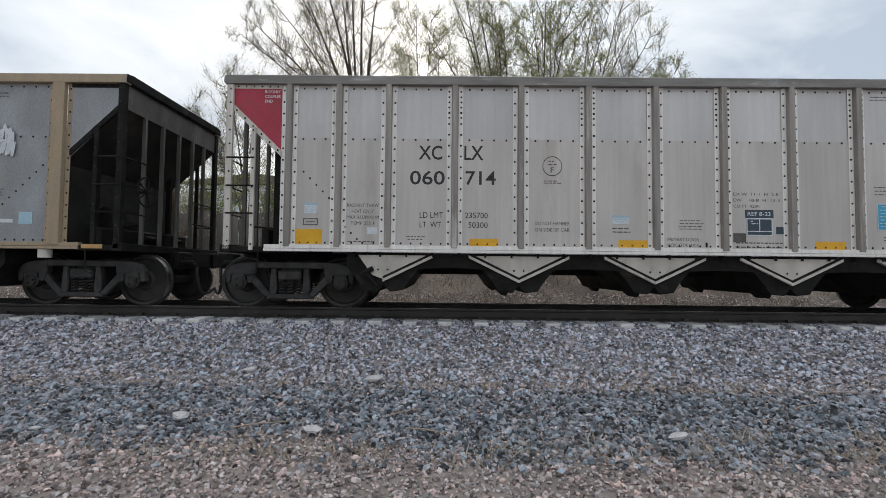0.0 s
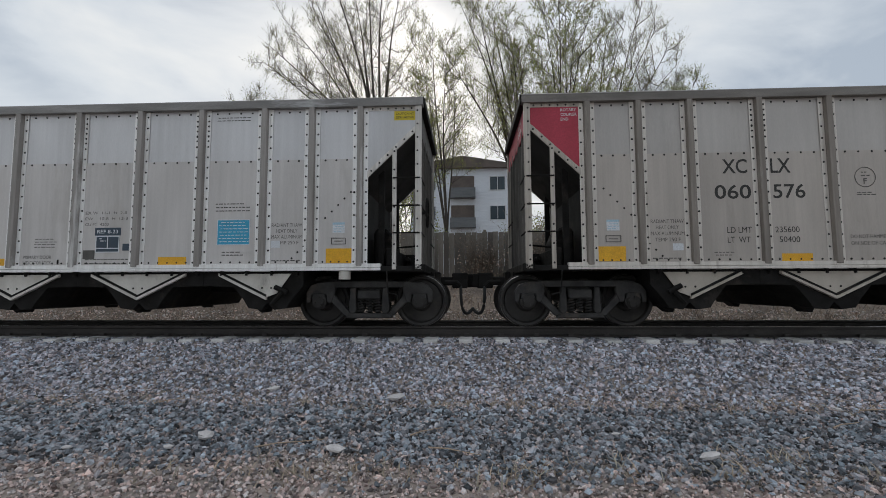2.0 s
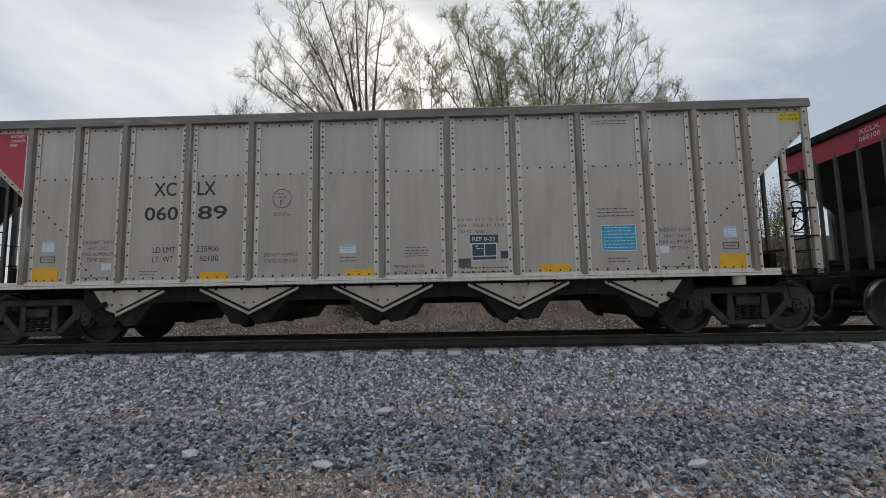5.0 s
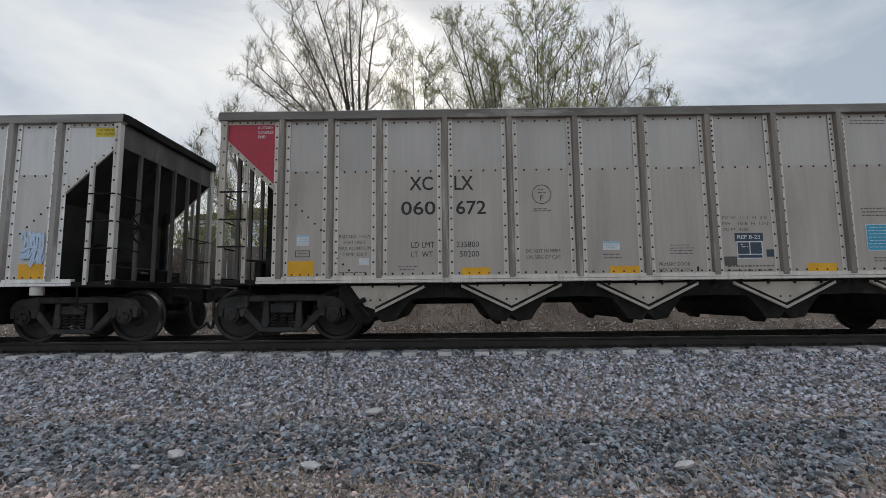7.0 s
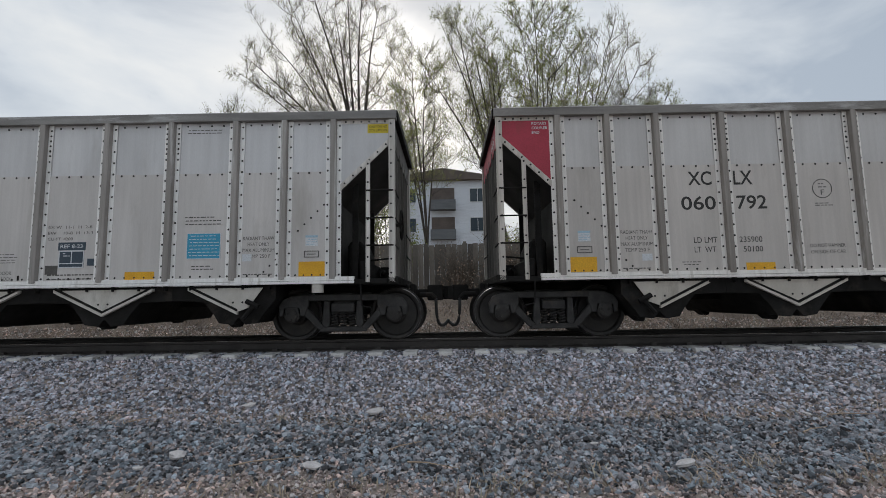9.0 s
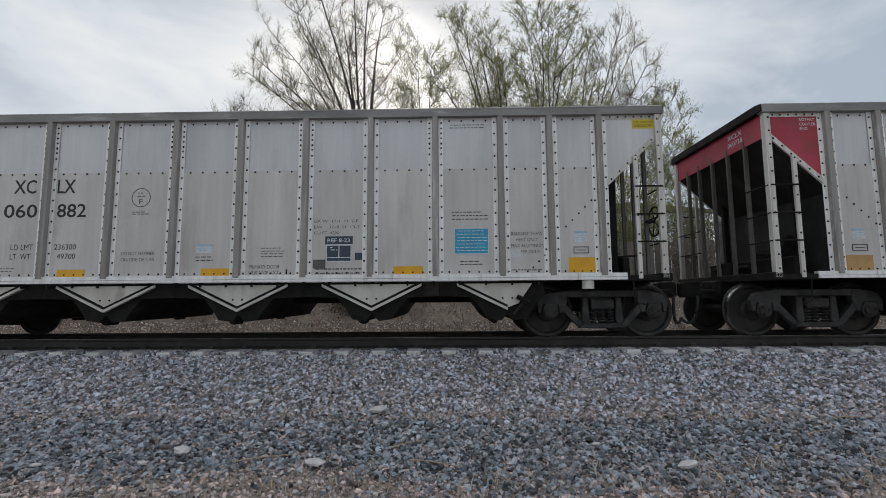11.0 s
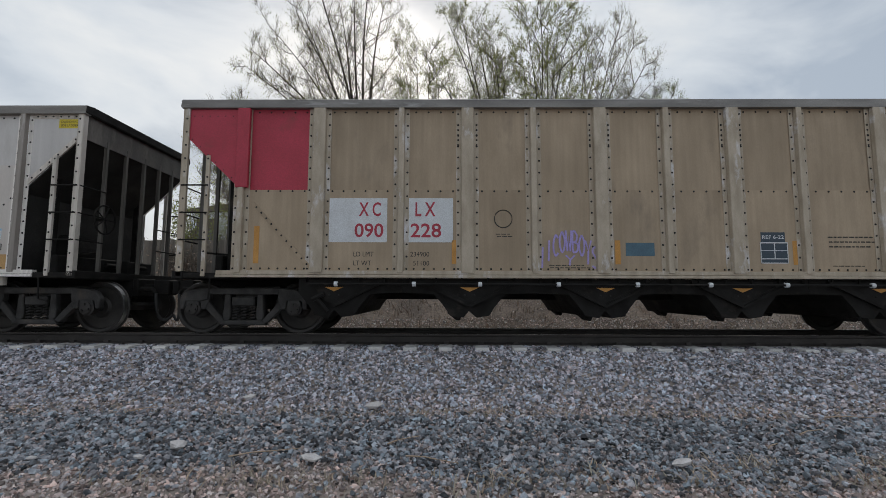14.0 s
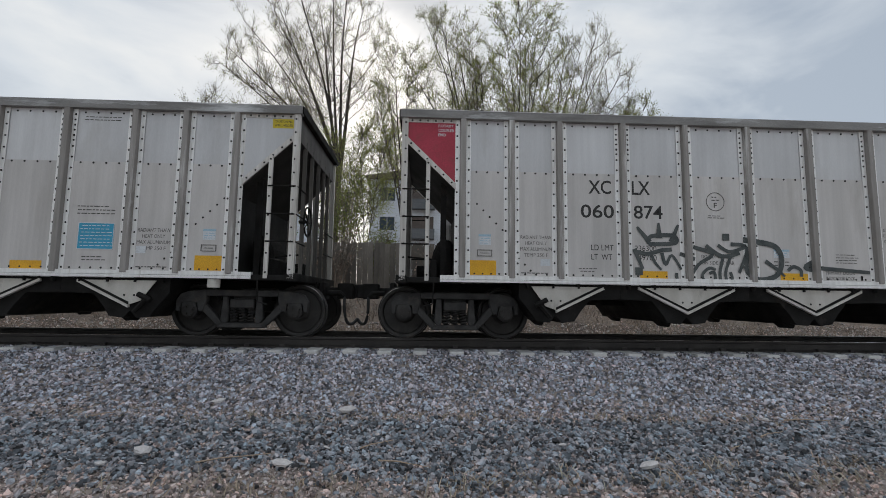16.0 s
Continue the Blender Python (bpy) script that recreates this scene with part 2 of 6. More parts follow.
STREAK = (5.0, 1.0, 0.35)
M = {
    "upper": material("bare_aluminium", (0.635, 0.63, 0.635), (0.555, 0.55, 0.555), 0.42, 0.25, 1.1, (1.6, 1, 0.5), 0.03, 40, (0.49, 0.475, 0.465), True, 0.06, grain=0.03, streak=0.045, wave=0.25),
    "lower": material("dusty_aluminium", (0.64, 0.61, 0.59), (0.545, 0.52, 0.50), 0.5, 0.1, 1.1, (2.2, 1, 0.5), 0.03, 40, (0.46, 0.43, 0.40), True, 0.06, grain=0.03, streak=0.05, wave=0.2),
    # the polished strips' sheen is put into a near-white base colour
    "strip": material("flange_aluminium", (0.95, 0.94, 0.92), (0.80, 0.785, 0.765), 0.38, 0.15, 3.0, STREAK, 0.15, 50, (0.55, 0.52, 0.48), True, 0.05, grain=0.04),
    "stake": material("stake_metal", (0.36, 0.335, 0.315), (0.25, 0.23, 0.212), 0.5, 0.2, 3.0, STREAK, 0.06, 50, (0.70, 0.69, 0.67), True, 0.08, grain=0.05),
    # base colour darkened to hold the shade of the backlit car end
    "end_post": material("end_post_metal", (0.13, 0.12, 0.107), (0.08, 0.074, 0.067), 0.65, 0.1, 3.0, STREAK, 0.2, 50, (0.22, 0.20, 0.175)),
    "chord": material("chord_metal", (0.27, 0.258, 0.246), (0.17, 0.162, 0.154), 0.45, 0.2, 2.0, (0.6, 1, 3), 0.2, 50, (0.56, 0.56, 0.56), True),
    "post": material("post_metal", (0.72, 0.69, 0.65), (0.52, 0.49, 0.45), 0.5, 0.1, 3.0, STREAK, 0.08, 50, (0.33, 0.30, 0.265), True, 0.06, grain=0.05),
    "rivet": material("rivet_heads", (0.030, 0.028, 0.027), (0.018, 0.017, 0.016), 0.7, 0.2, 9.0),
    "red": material("red_paint", (0.46, 0.035, 0.068), (0.38, 0.03, 0.055), 0.5, 0, 2.0, (1, 1, 1), 0.1, 50, (0.25, 0.05, 0.05)),
    "yellow": material("reflective_yellow", (0.80, 0.43, 0.01), (0.72, 0.36, 0.01), 0.4, 0, 5.0),
    "faded_yellow": material("faded_yellow", (0.55, 0.33, 0.12), (0.46, 0.27, 0.10), 0.5, 0, 5.0),
    "tab_yellow": material("yellow_plate", (0.70, 0.55, 0.03), (0.60, 0.46, 0.02), 0.5, 0, 5.0),
    "black": material("black_paint", (0.022, 0.021, 0.02), (0.035, 0.033, 0.03), 0.6, 0, 3.0),
    "faint": material("faint_stencil", (0.075, 0.07, 0.065), (0.13, 0.122, 0.112), 0.7, 0, 6.0),
    "white": material("white_decal", (0.68, 0.71, 0.74), (0.6, 0.62, 0.64), 0.5, 0, 6.0),
    "cyan": material("cyan_placard", (0.035, 0.37, 0.58), (0.035, 0.32, 0.50), 0.45, 0, 5.0),
    "pale_blue": material("pale_blue_decal", (0.38, 0.56, 0.66), (0.34, 0.50, 0.60), 0.5, 0, 6.0),
    "navy": material("navy_decal", (0.03, 0.055, 0.08), (0.04, 0.06, 0.085), 0.5, 0, 5.0),
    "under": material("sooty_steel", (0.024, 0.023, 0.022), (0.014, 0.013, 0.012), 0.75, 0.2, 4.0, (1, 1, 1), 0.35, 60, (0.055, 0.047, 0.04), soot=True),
    "truck": material("truck_casting", (0.075, 0.072, 0.070), (0.042, 0.041, 0.040), 0.6, 0.3, 5.0, (1, 1, 1), 0.4, 50, (0.12, 0.10, 0.085), soot=True),
    "wheel": material("wheel_steel", (0.050, 0.046, 0.043), (0.032, 0.030, 0.028), 0.6, 0.5, 4.0, (1, 1, 1), 0.25, 50, (0.08, 0.07, 0.06)),
    "tread": material("bright_tread", (0.42, 0.42, 0.42), (0.26, 0.26, 0.26), 0.35, 1.0, 6.0),
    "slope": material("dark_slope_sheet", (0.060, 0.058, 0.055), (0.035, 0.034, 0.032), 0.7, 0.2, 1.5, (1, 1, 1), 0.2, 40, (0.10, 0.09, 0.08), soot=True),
    "door": material("white_hopper_sheet", (0.68, 0.65, 0.60), (0.54, 0.51, 0.46), 0.6, 0.05, 2.0, (2, 1, 1), 0.05, 40, (0.33, 0.305, 0.27), True, grain=0.04),
    "brown": material("brown_dusty_paint", (0.43, 0.335, 0.235), (0.335, 0.26, 0.18), 0.6, 0.05, 1.3, (1.8, 1, 0.7), 0.05, 40, (0.25, 0.20, 0.15), grain=0.05, rnd=0.06, streak=0.08, wave=0.2),
    "brown_stake": material("worn_brown_stake", (0.50, 0.43, 0.34), (0.36, 0.30, 0.225), 0.5, 0.05, 2.8, (2.4, 1, 0.9), 0.08, 40, (0.78, 0.80, 0.85), grain=0.06),
    "old_grey": material("weathered_blue_grey", (0.33, 0.345, 0.36), (0.26, 0.265, 0.27), 0.55, 0.15, 1.4, (1.6, 1, 0.7), 0.15, 40, (0.30, 0.27, 0.23)),
    "tan": material("tan_stake", (0.40, 0.30, 0.19), (0.33, 0.26, 0.18), 0.6, 0.05, 3.0, (3, 1, 0.4), 0.2, 40, (0.26, 0.23, 0.2)),
    "cyan_dull": material("dull_blue_placard", (0.07, 0.15, 0.20), (0.06, 0.12, 0.17), 0.5, 0, 5.0),
    "purple": material("purple_spray", (0.42, 0.36, 0.72), (0.36, 0.30, 0.62), 0.6, 0, 5.0),
    "ink": material("blue_ink", (0.04, 0.05, 0.22), (0.05, 0.06, 0.16), 0.6, 0, 5.0),
    "orange": material("orange_reflector", (0.60, 0.30, 0.07), (0.5, 0.24, 0.05), 0.5, 0, 5.0),
    "rail": material("rail_steel", (0.050, 0.044, 0.040), (0.034, 0.030, 0.028), 0.65, 0.3, 3.0, (1, 1, 1), 0.3, 40),
    "railhead": material("rail_running_face", (0.62, 0.61, 0.60), (0.45, 0.44, 0.43), 0.25, 1.0, 3.0, (0.3, 1, 1)),
    "tie": material("concrete_tie", (0.74, 0.72, 0.70), (0.60, 0.585, 0.57), 0.85, 0, 6.0, (1, 1, 1), 0.4, 80, (0.30, 0.29, 0.28), False, 0.12),
    "stone": material("ballast_stone", (0.555, 0.555, 0.585), (0.32, 0.322, 0.34), 0.8, 0, 7.0, (1, 1, 1), 0.5, 90, (0.53, 0.44, 0.425), False, 0.82, True),
    "stone_blue": material("blue_grey_stone", (0.36, 0.38, 0.395), (0.16, 0.175, 0.185), 0.8, 0, 7.0, (1, 1, 1), 0.5, 90, (0.48, 0.41, 0.39), False, 0.9, True),
    "dirt": material("gravelly_dirt", (0.42, 0.345, 0.30), (0.27, 0.23, 0.20), 0.95, 0, 1.4, (1, 1, 1), 0.8, 45, (0.48, 0.42, 0.36)),
    "pale": material("pale_rock", (0.72, 0.68, 0.66), (0.58, 0.54, 0.53), 0.85, 0, 8.0, (1, 1, 1), 0.4, 70),
    "pebble": material("tan_pebble", (0.60, 0.50, 0.445), (0.36, 0.305, 0.28), 0.9, 0, 9.0, (1, 1, 1), 0.3, 80, None, False, 0.75, True),
    "straw": material("dry_straw", (0.40, 0.32, 0.235), (0.22, 0.175, 0.135), 0.9, 0, 3.0, (1, 1, 1), 0, 40, None, False, 0.5, True),
    "pale_straw": material("bleached_straw", (0.46, 0.39, 0.29), (0.34, 0.28, 0.20), 0.9, 0, 3.0, (1, 1, 1), 0, 40, None, False, 0.3, True),
    "field": material("dry_field", (0.30, 0.235, 0.185), (0.17, 0.135, 0.11), 0.95, 0, 0.9, (1, 1, 1), 0.9, 14, (0.38, 0.32, 0.26), grain=0.35),
    "bark": material("willow_bark", (0.105, 0.090, 0.077), (0.055, 0.048, 0.042), 0.9, 0, 4.0, (1, 1, 0.3), 0.5, 40),
    "twig": material("bare_twigs", (0.21, 0.175, 0.135), (0.14, 0.118, 0.092), 0.9, 0, 1.0, (1, 1, 1), 0, 10, None, False, 0.35, True),
    "bud": material("spring_buds", (0.42, 0.47, 0.13), (0.30, 0.34, 0.10), 0.8, 0, 0.6, (1, 1, 1), 0, 10, None, False, 0.4, True, glow_through=True),
    "shrub": material("shrub_leaves", (0.27, 0.30, 0.09), (0.17, 0.20, 0.065), 0.8, 0, 0.8, (1, 1, 1), 0, 10, None, False, 0.45, True, glow_through=True),
    "fence": material("fence_board", (0.20, 0.178, 0.15), (0.13, 0.115, 0.10), 0.85, 0, 2.0, (1, 1, 0.3), 0.3, 30, None, False, 0.25),
    "siding": material("pale_siding", (0.76, 0.80, 0.86), (0.68, 0.72, 0.78), 0.8, 0, 0.8, (1, 1, 6), 0.1, 12),
    "grey_siding": material("grey_siding", (0.17, 0.18, 0.19), (0.13, 0.14, 0.15), 0.8, 0, 0.8, (1, 1, 6), 0.1, 12),
    "roof": material("roof_shingle", (0.16, 0.13, 0.115), (0.12, 0.10, 0.09), 0.9, 0, 1.0, (1, 1, 1), 0.3, 10),
    "sky_spray": material("pale_blue_spray", (0.56, 0.70, 0.88), (0.46, 0.60, 0.80), 0.6, 0, 7.0),
    "smoke_black": material("thinned_black_spray", (0.050, 0.060, 0.060), (0.11, 0.12, 0.115), 0.7, 0, 9.0),
    "bank_stone": material("bank_gravel", (0.66, 0.58, 0.51), (0.46, 0.40, 0.355), 0.9, 0, 6.0, (1, 1, 1), 0.4, 60, None, False, 0.5, True),
    "hose": material("black_rubber", (0.02, 0.02, 0.02), (0.03, 0.03, 0.03), 0.6, 0, 5.0),
}
gl = bpy.data.materials.new("window_glass")
gl.use_nodes = True
gp = gl.node_tree.nodes["Principled BSDF"]
gp.inputs["Base Color"].default_value = (0.05, 0.07, 0.09, 1)
gp.inputs["Roughness"].default_value = 0.06
M["glass"] = gl

# ---- mesh building ----


class Build:
    """Vertices and faces of one mesh."""

    def __init__(self):
        self.v, self.f = [], []

    def add(self, verts, faces):
        o = len(self.v)
        self.v += [tuple(p) for p in verts]
        self.f += [tuple(o + i for i in q) for q in faces]
        return self

    def box(self, x0, x1, y0, y1, z0, z1):
        return self.add([(x, y, z) for z in (z0, z1) for y in (y0, y1) for x in (x0, x1)],
                        [(0, 2, 3, 1), (4, 5, 7, 6), (0, 1, 5, 4), (2, 6, 7, 3), (0, 4, 6, 2), (1, 3, 7, 5)])

    def prism(self, poly, y0, y1):
        """A polygon in x and z (counter-clockwise as seen from -y), from y0 to y1."""
        n = len(poly)
        vs = [(x, y0, z) for x, z in poly] + [(x, y1, z) for x, z in poly]
        fs = [tuple(range(n)), tuple(range(2 * n - 1, n - 1, -1))]
        fs += [((i + 1) % n, i, n + i, n + (i + 1) % n) for i in range(n)]
        return self.add(vs, fs)

    def prism_x(self, poly, x0, x1):
        """A polygon in y and z, from x0 to x1."""
        n = len(poly)
        vs = [(x0, y, z) for y, z in poly] + [(x1, y, z) for y, z in poly]
        fs = [tuple(range(n - 1, -1, -1)), tuple(range(n, 2 * n))]
        fs += [(i, (i + 1) % n, n + (i + 1) % n, n + i) for i in range(n)]
        return self.add(vs, fs)

    def tube(self, pts, r, n=6, taper=1.0):
        """A round bar through points."""
        pts = [Vector(p) for p in pts]
        o = len(self.v)
        k = len(pts)
        for i, p in enumerate(pts):
            d = (pts[min(i + 1, k - 1)] - pts[max(i - 1, 0)]).normalized()
            a = d.orthogonal().normalized() if abs(d.z) > 0.95 else d.cross(Vector((0, 0, 1))).normalized()
            b = d.cross(a)
            rr = r * (1 + (taper - 1) * i / max(1, k - 1))
            self.v += [tuple(p + rr * (math.cos(2 * math.pi * j / n) * a + math.sin(2 * math.pi * j / n) * b)) for j in range(n)]
        for i in range(k - 1):
            self.f += [(o + i * n + j, o + i * n + (j + 1) % n, o + (i + 1) * n + (j + 1) % n, o + (i + 1) * n + j) for j in range(n)]
        self.f += [tuple(o + j for j in range(n - 1, -1, -1)), tuple(o + (k - 1) * n + j for j in range(n))]
        return self

    def ribbon(self, pts, y, w, w_end=None):
        """A sprayed stroke on a sheet that faces -y: points (x, z), half-width w."""
        k, o = len(pts), len(self.v)
        w_end = w if w_end is None else w_end
        for i, (x, z) in enumerate(pts):
            a, c = pts[max(0, i - 1)], pts[min(k - 1, i + 1)]
            dx, dz = c[0] - a[0], c[1] - a[1]
            d = math.hypot(dx, dz) or 1.0
            h = w + (w_end - w) * i / max(1, k - 1)
            yy = y - 0.00015 * i
            self.v += [(x - dz / d * h, yy, z + dx / d * h), (x + dz / d * h, yy, z - dx / d * h)]
        self.f += [(o + 2 * i, o + 2 * i + 1, o + 2 * i + 3, o + 2 * i + 2) for i in range(k - 1)]
        return self

    def lathe(self, prof, centre, n=28):
        """Profile of (radius, y) turned about an axis along y."""
        o, k = len(self.v), len(prof)
        cx, cy, cz = centre
        for r, y in prof:
            self.v += [(cx + r * math.cos(2 * math.pi * j / n), cy + y, cz + r * math.sin(2 * math.pi * j / n)) for j in range(n)]
        for i in range(k - 1):
            self.f += [(o + i * n + j, o + i * n + (j + 1) % n, o + (i + 1) * n + (j + 1) % n, o + (i + 1) * n + j) for j in range(n)]
        self.f += [tuple(o + j for j in range(n - 1, -1, -1)), tuple(o + (k - 1) * n + j for j in range(n))]
        return self

    def dot(self, x, y, z, r=0.0185, h=0.010):
        """A rivet head facing -y."""
        vs = [(x + r * math.cos(a), y, z + r * math.sin(a)) for a in (0, 1.05, 2.09, 3.14, 4.19, 5.24)]
        vs += [(x + 0.6 * r * math.cos(a), y - h, z + 0.6 * r * math.sin(a)) for a in (0, 1.05, 2.09, 3.14, 4.19, 5.24)]
        return self.add(vs, [(i, (i + 1) % 6, 6 + (i + 1) % 6, 6 + i) for i in range(6)] + [(6, 7, 8, 9, 10, 11)])


def curve_through(pts, n=5):
    """A smooth curve through points (x, z)."""
    out, k = [], len(pts)
    for i in range(k - 1):
        p0, p1, p2, p3 = pts[max(0, i - 1)], pts[i], pts[i + 1], pts[min(k - 1, i + 2)]
        for j in range(n):
            t = j / n
            out.append(tuple(0.5 * (2 * p1[a] + (p2[a] - p0[a]) * t + (2 * p0[a] - 5 * p1[a] + 4 * p2[a] - p3[a]) * t * t + (3 * p1[a] - p0[a] - 3 * p2[a] + p3[a]) * t ** 3) for a in (0, 1)))
    return out + [tuple(pts[-1])]


def mesh_of(name, b, mat, bevel=0.0, smooth=False):
    me = bpy.data.meshes.new(name)
    me.from_pydata(b.v, [], b.f)
    bm = bmesh.new()
    bm.from_mesh(me)
    bmesh.ops.recalc_face_normals(bm, faces=bm.faces)
    if bevel:
        bmesh.ops.bevel(bm, geom=list(bm.edges), offset=bevel, segments=1, affect="EDGES", clamp_overlap=True)
    bm.to_mesh(me)
    bm.free()
    if smooth:
        for p in me.polygons:
            p.use_smooth = True
    me.materials.append(mat)
    return me


def part(name, b, mat, parent, label="", bevel=0.0, smooth=False):
    """Links a build as one mesh object under its thing or part."""
    ob = new(name, b if isinstance(b, bpy.types.Mesh) else mesh_of(name, b, mat, bevel, smooth))
    ob.parent = parent
    return tagged(ob, label)


def thing(name, label, category, group="", kind=""):
    ob = new(name)
    ob.empty_display_size = 0.2
    return tagged(ob, label, category, group, kind)


FONT_MESH = {}


def letters(s, x0, x1, z0, z1, y, mat, bold=0.0):
    """A mesh of writing that fills the box x0..x1, z0..z1, standing at depth y and facing -y."""
    key = (s, round(x0, 3), round(z0, 3), mat.name)
    if key in FONT_MESH:
        return FONT_MESH[key].copy()
    cu = bpy.data.curves.new("text", "FONT")
    cu.body, cu.offset, cu.resolution_u = s, bold, 3
    ob = bpy.data.objects.new("text", cu)
    scene.collection.objects.link(ob)
    dg = bpy.context.evaluated_depsgraph_get()
    me = bpy.data.meshes.new_from_object(ob.evaluated_get(dg))
    bpy.data.objects.remove(ob)
    co = np.zeros(len(me.vertices) * 3)
    me.vertices.foreach_get("co", co)
    co = co.reshape(-1, 3)
    lo, hi = co.min(0), co.max(0)
    outc = np.empty_like(co)
    outc[:, 0] = x0 + (co[:, 0] - lo[0]) / (hi[0] - lo[0]) * (x1 - x0)
    outc[:, 2] = z0 + (co[:, 1] - lo[1]) / (hi[1] - lo[1]) * (z1 - z0)
    outc[:, 1] = y
    me.vertices.foreach_set("co", outc.ravel())
    me.update()
    me.materials.clear()
    me.materials.append(mat)
    FONT_MESH[key] = me
    return me.copy()


def bars(b, x0, x1, zs, y, h=0.022, seed=1):
    """Rows of short bars in place of writing too small to read."""
    rng = random.Random(seed)
    for z in zs:
        x = x0 + rng.uniform(0, 0.04)
        end = x1 - rng.uniform(0, 0.1)
        while x < end:
            w = rng.uniform(0.03, 0.09)
            b.box(x, min(x + w, x1), y - 0.001, y, z - 0.33 * h, z + 0.33 * h)
            x += w + 0.018
    return b

# ---- the track and the ground ----
TRACK_Y, RAIL_Z = 9.625, 0.163


def ground_height(x, y):
    """The ballast bank, the flat verge before it and the field behind."""
    if y < 8.0:
        t = min(1.0, max(0.0, (8.0 - y) / 1.55))
        z = -0.06 - 0.50 * t
        if y < 6.45:
            z = -0.56 - 0.10 * min(1.0, (6.45 - y) / 1.3)
        return z + 0.03 * noise.noise((x * 0.7, y * 0.9, 3.0)) * (1 if y < 7.7 else 0.3)
    if y < 11.3:
        return -0.06
    t = min(1.0, (y - 11.3) / 1.6)
    z = -0.06 - 0.34 * t
    if y > 13.2:
        z += 1.3 * (1 - math.cos(math.pi * min(1.0, (y - 13.2) / 3.4))) / 2
    return z + 0.05 * noise.noise((x * 0.4, y * 0.4, 7.0)) * t


def build_ground():
    xs = [-2500, -600, -160, -60, -32] + [-24 + 0.5 * i for i in range(97)] + [32, 60, 160, 600, 2500]
    ys = [-2500, -500, -100, -30, -8, 0, 1.5] + [2.5 + 0.25 * i for i in range(44)] + [13.7, 14.0, 14.3, 14.6, 15, 15.4, 15.8, 16.2, 16.6, 17, 18, 20, 22, 25, 30, 45, 80, 160, 600, 3000]
    b = Build()
    b.v = [(x, y, ground_height(x, y) - 0.02) for y in ys for x in xs]
    n = len(xs)
    b.f = [(j * n + i, j * n + i + 1, (j + 1) * n + i + 1, (j + 1) * n + i) for j in range(len(ys) - 1) for i in range(n - 1)]
    me = mesh_of("ground", b, M["dirt"], smooth=True)
    me.materials.append(M["field"])
    for p in me.polygons:
        if p.center.y > 12.4:
            p.material_index = 1
    tagged(new("ground", me), "brown gravelly dirt verge and dry field", "ground", kind="structure")


def scatter(name, places, sizes, mat, label, squash=0.65, seed=3):
    """Many angular stones in one mesh: each a rough lump with its own turn and size."""
    rng = np.random.default_rng(seed)
    protos = []
    for _ in range(10):
        n = 5
        ring = np.array([[math.cos(2 * math.pi * j / n), math.sin(2 * math.pi * j / n), 0] for j in range(n)])
        lo = ring * rng.uniform(0.6, 1.0, (n, 1)) + [0, 0, -0.45] + rng.uniform(-0.15, 0.15, (n, 3))
        hi = ring * rng.uniform(0.45, 0.9, (n, 1)) + [0, 0, 0.45] + rng.uniform(-0.22, 0.22, (n, 3))
        protos.append(np.vstack([lo, hi]))
    faces = np.array([(i, (i + 1) % 5, 5 + (i + 1) % 5, 5 + i) for i in range(5)])
    tops = np.array([[5, 6, 7, 8, 9]])
    k = len(places)
    pv = np.array(protos)[rng.integers(0, 10, k)]
    pv = pv * rng.uniform(0.5, 1.5, (k, 1, 3)) * [1, 1, squash * 1.4]
    ang = rng.uniform(-1, 1, (k, 3)) * [0.7, 0.7, 3.1416]
    ca, sa = np.cos(ang), np.sin(ang)
    one, zero = np.ones(k), np.zeros(k)
    rx = np.stack([one, zero, zero, zero, ca[:, 0], -sa[:, 0], zero, sa[:, 0], ca[:, 0]], 1).reshape(k, 3, 3)
    ry = np.stack([ca[:, 1], zero, sa[:, 1], zero, one, zero, -sa[:, 1], zero, ca[:, 1]], 1).reshape(k, 3, 3)
    rz = np.stack([ca[:, 2], -sa[:, 2], zero, sa[:, 2], ca[:, 2], zero, zero, zero, one], 1).reshape(k, 3, 3)
    v = np.einsum("kij,knj->kni", rx @ ry @ rz, pv) * np.asarray(sizes)[:, None, None] + np.asarray(places)[:, None, :]
    base = (np.arange(k) * 10)[:, None, None]
    q = (faces[None] + base).reshape(-1, 4)
    t = (tops[None] + base).reshape(-1, 5)
    me = bpy.data.meshes.new(name)
    loops = np.concatenate([q.ravel(), t.ravel()])
    starts = np.concatenate([np.arange(len(q)) * 4, len(q) * 4 + np.arange(len(t)) * 5])
    me.vertices.add(k * 10)
    me.vertices.foreach_set("co", v.ravel())
    me.loops.add(len(loops))
    me.loops.foreach_set("vertex_index", loops.astype(np.int32))
    me.polygons.add(len(starts))
    me.polygons.foreach_set("loop_start", starts.astype(np.int32))
    me.update(calc_edges=True)
    me.validate()
    me.shade_flat()
    me.materials.append(mat)
    return tagged(new(name, me), label, "gravel", kind="stuff")


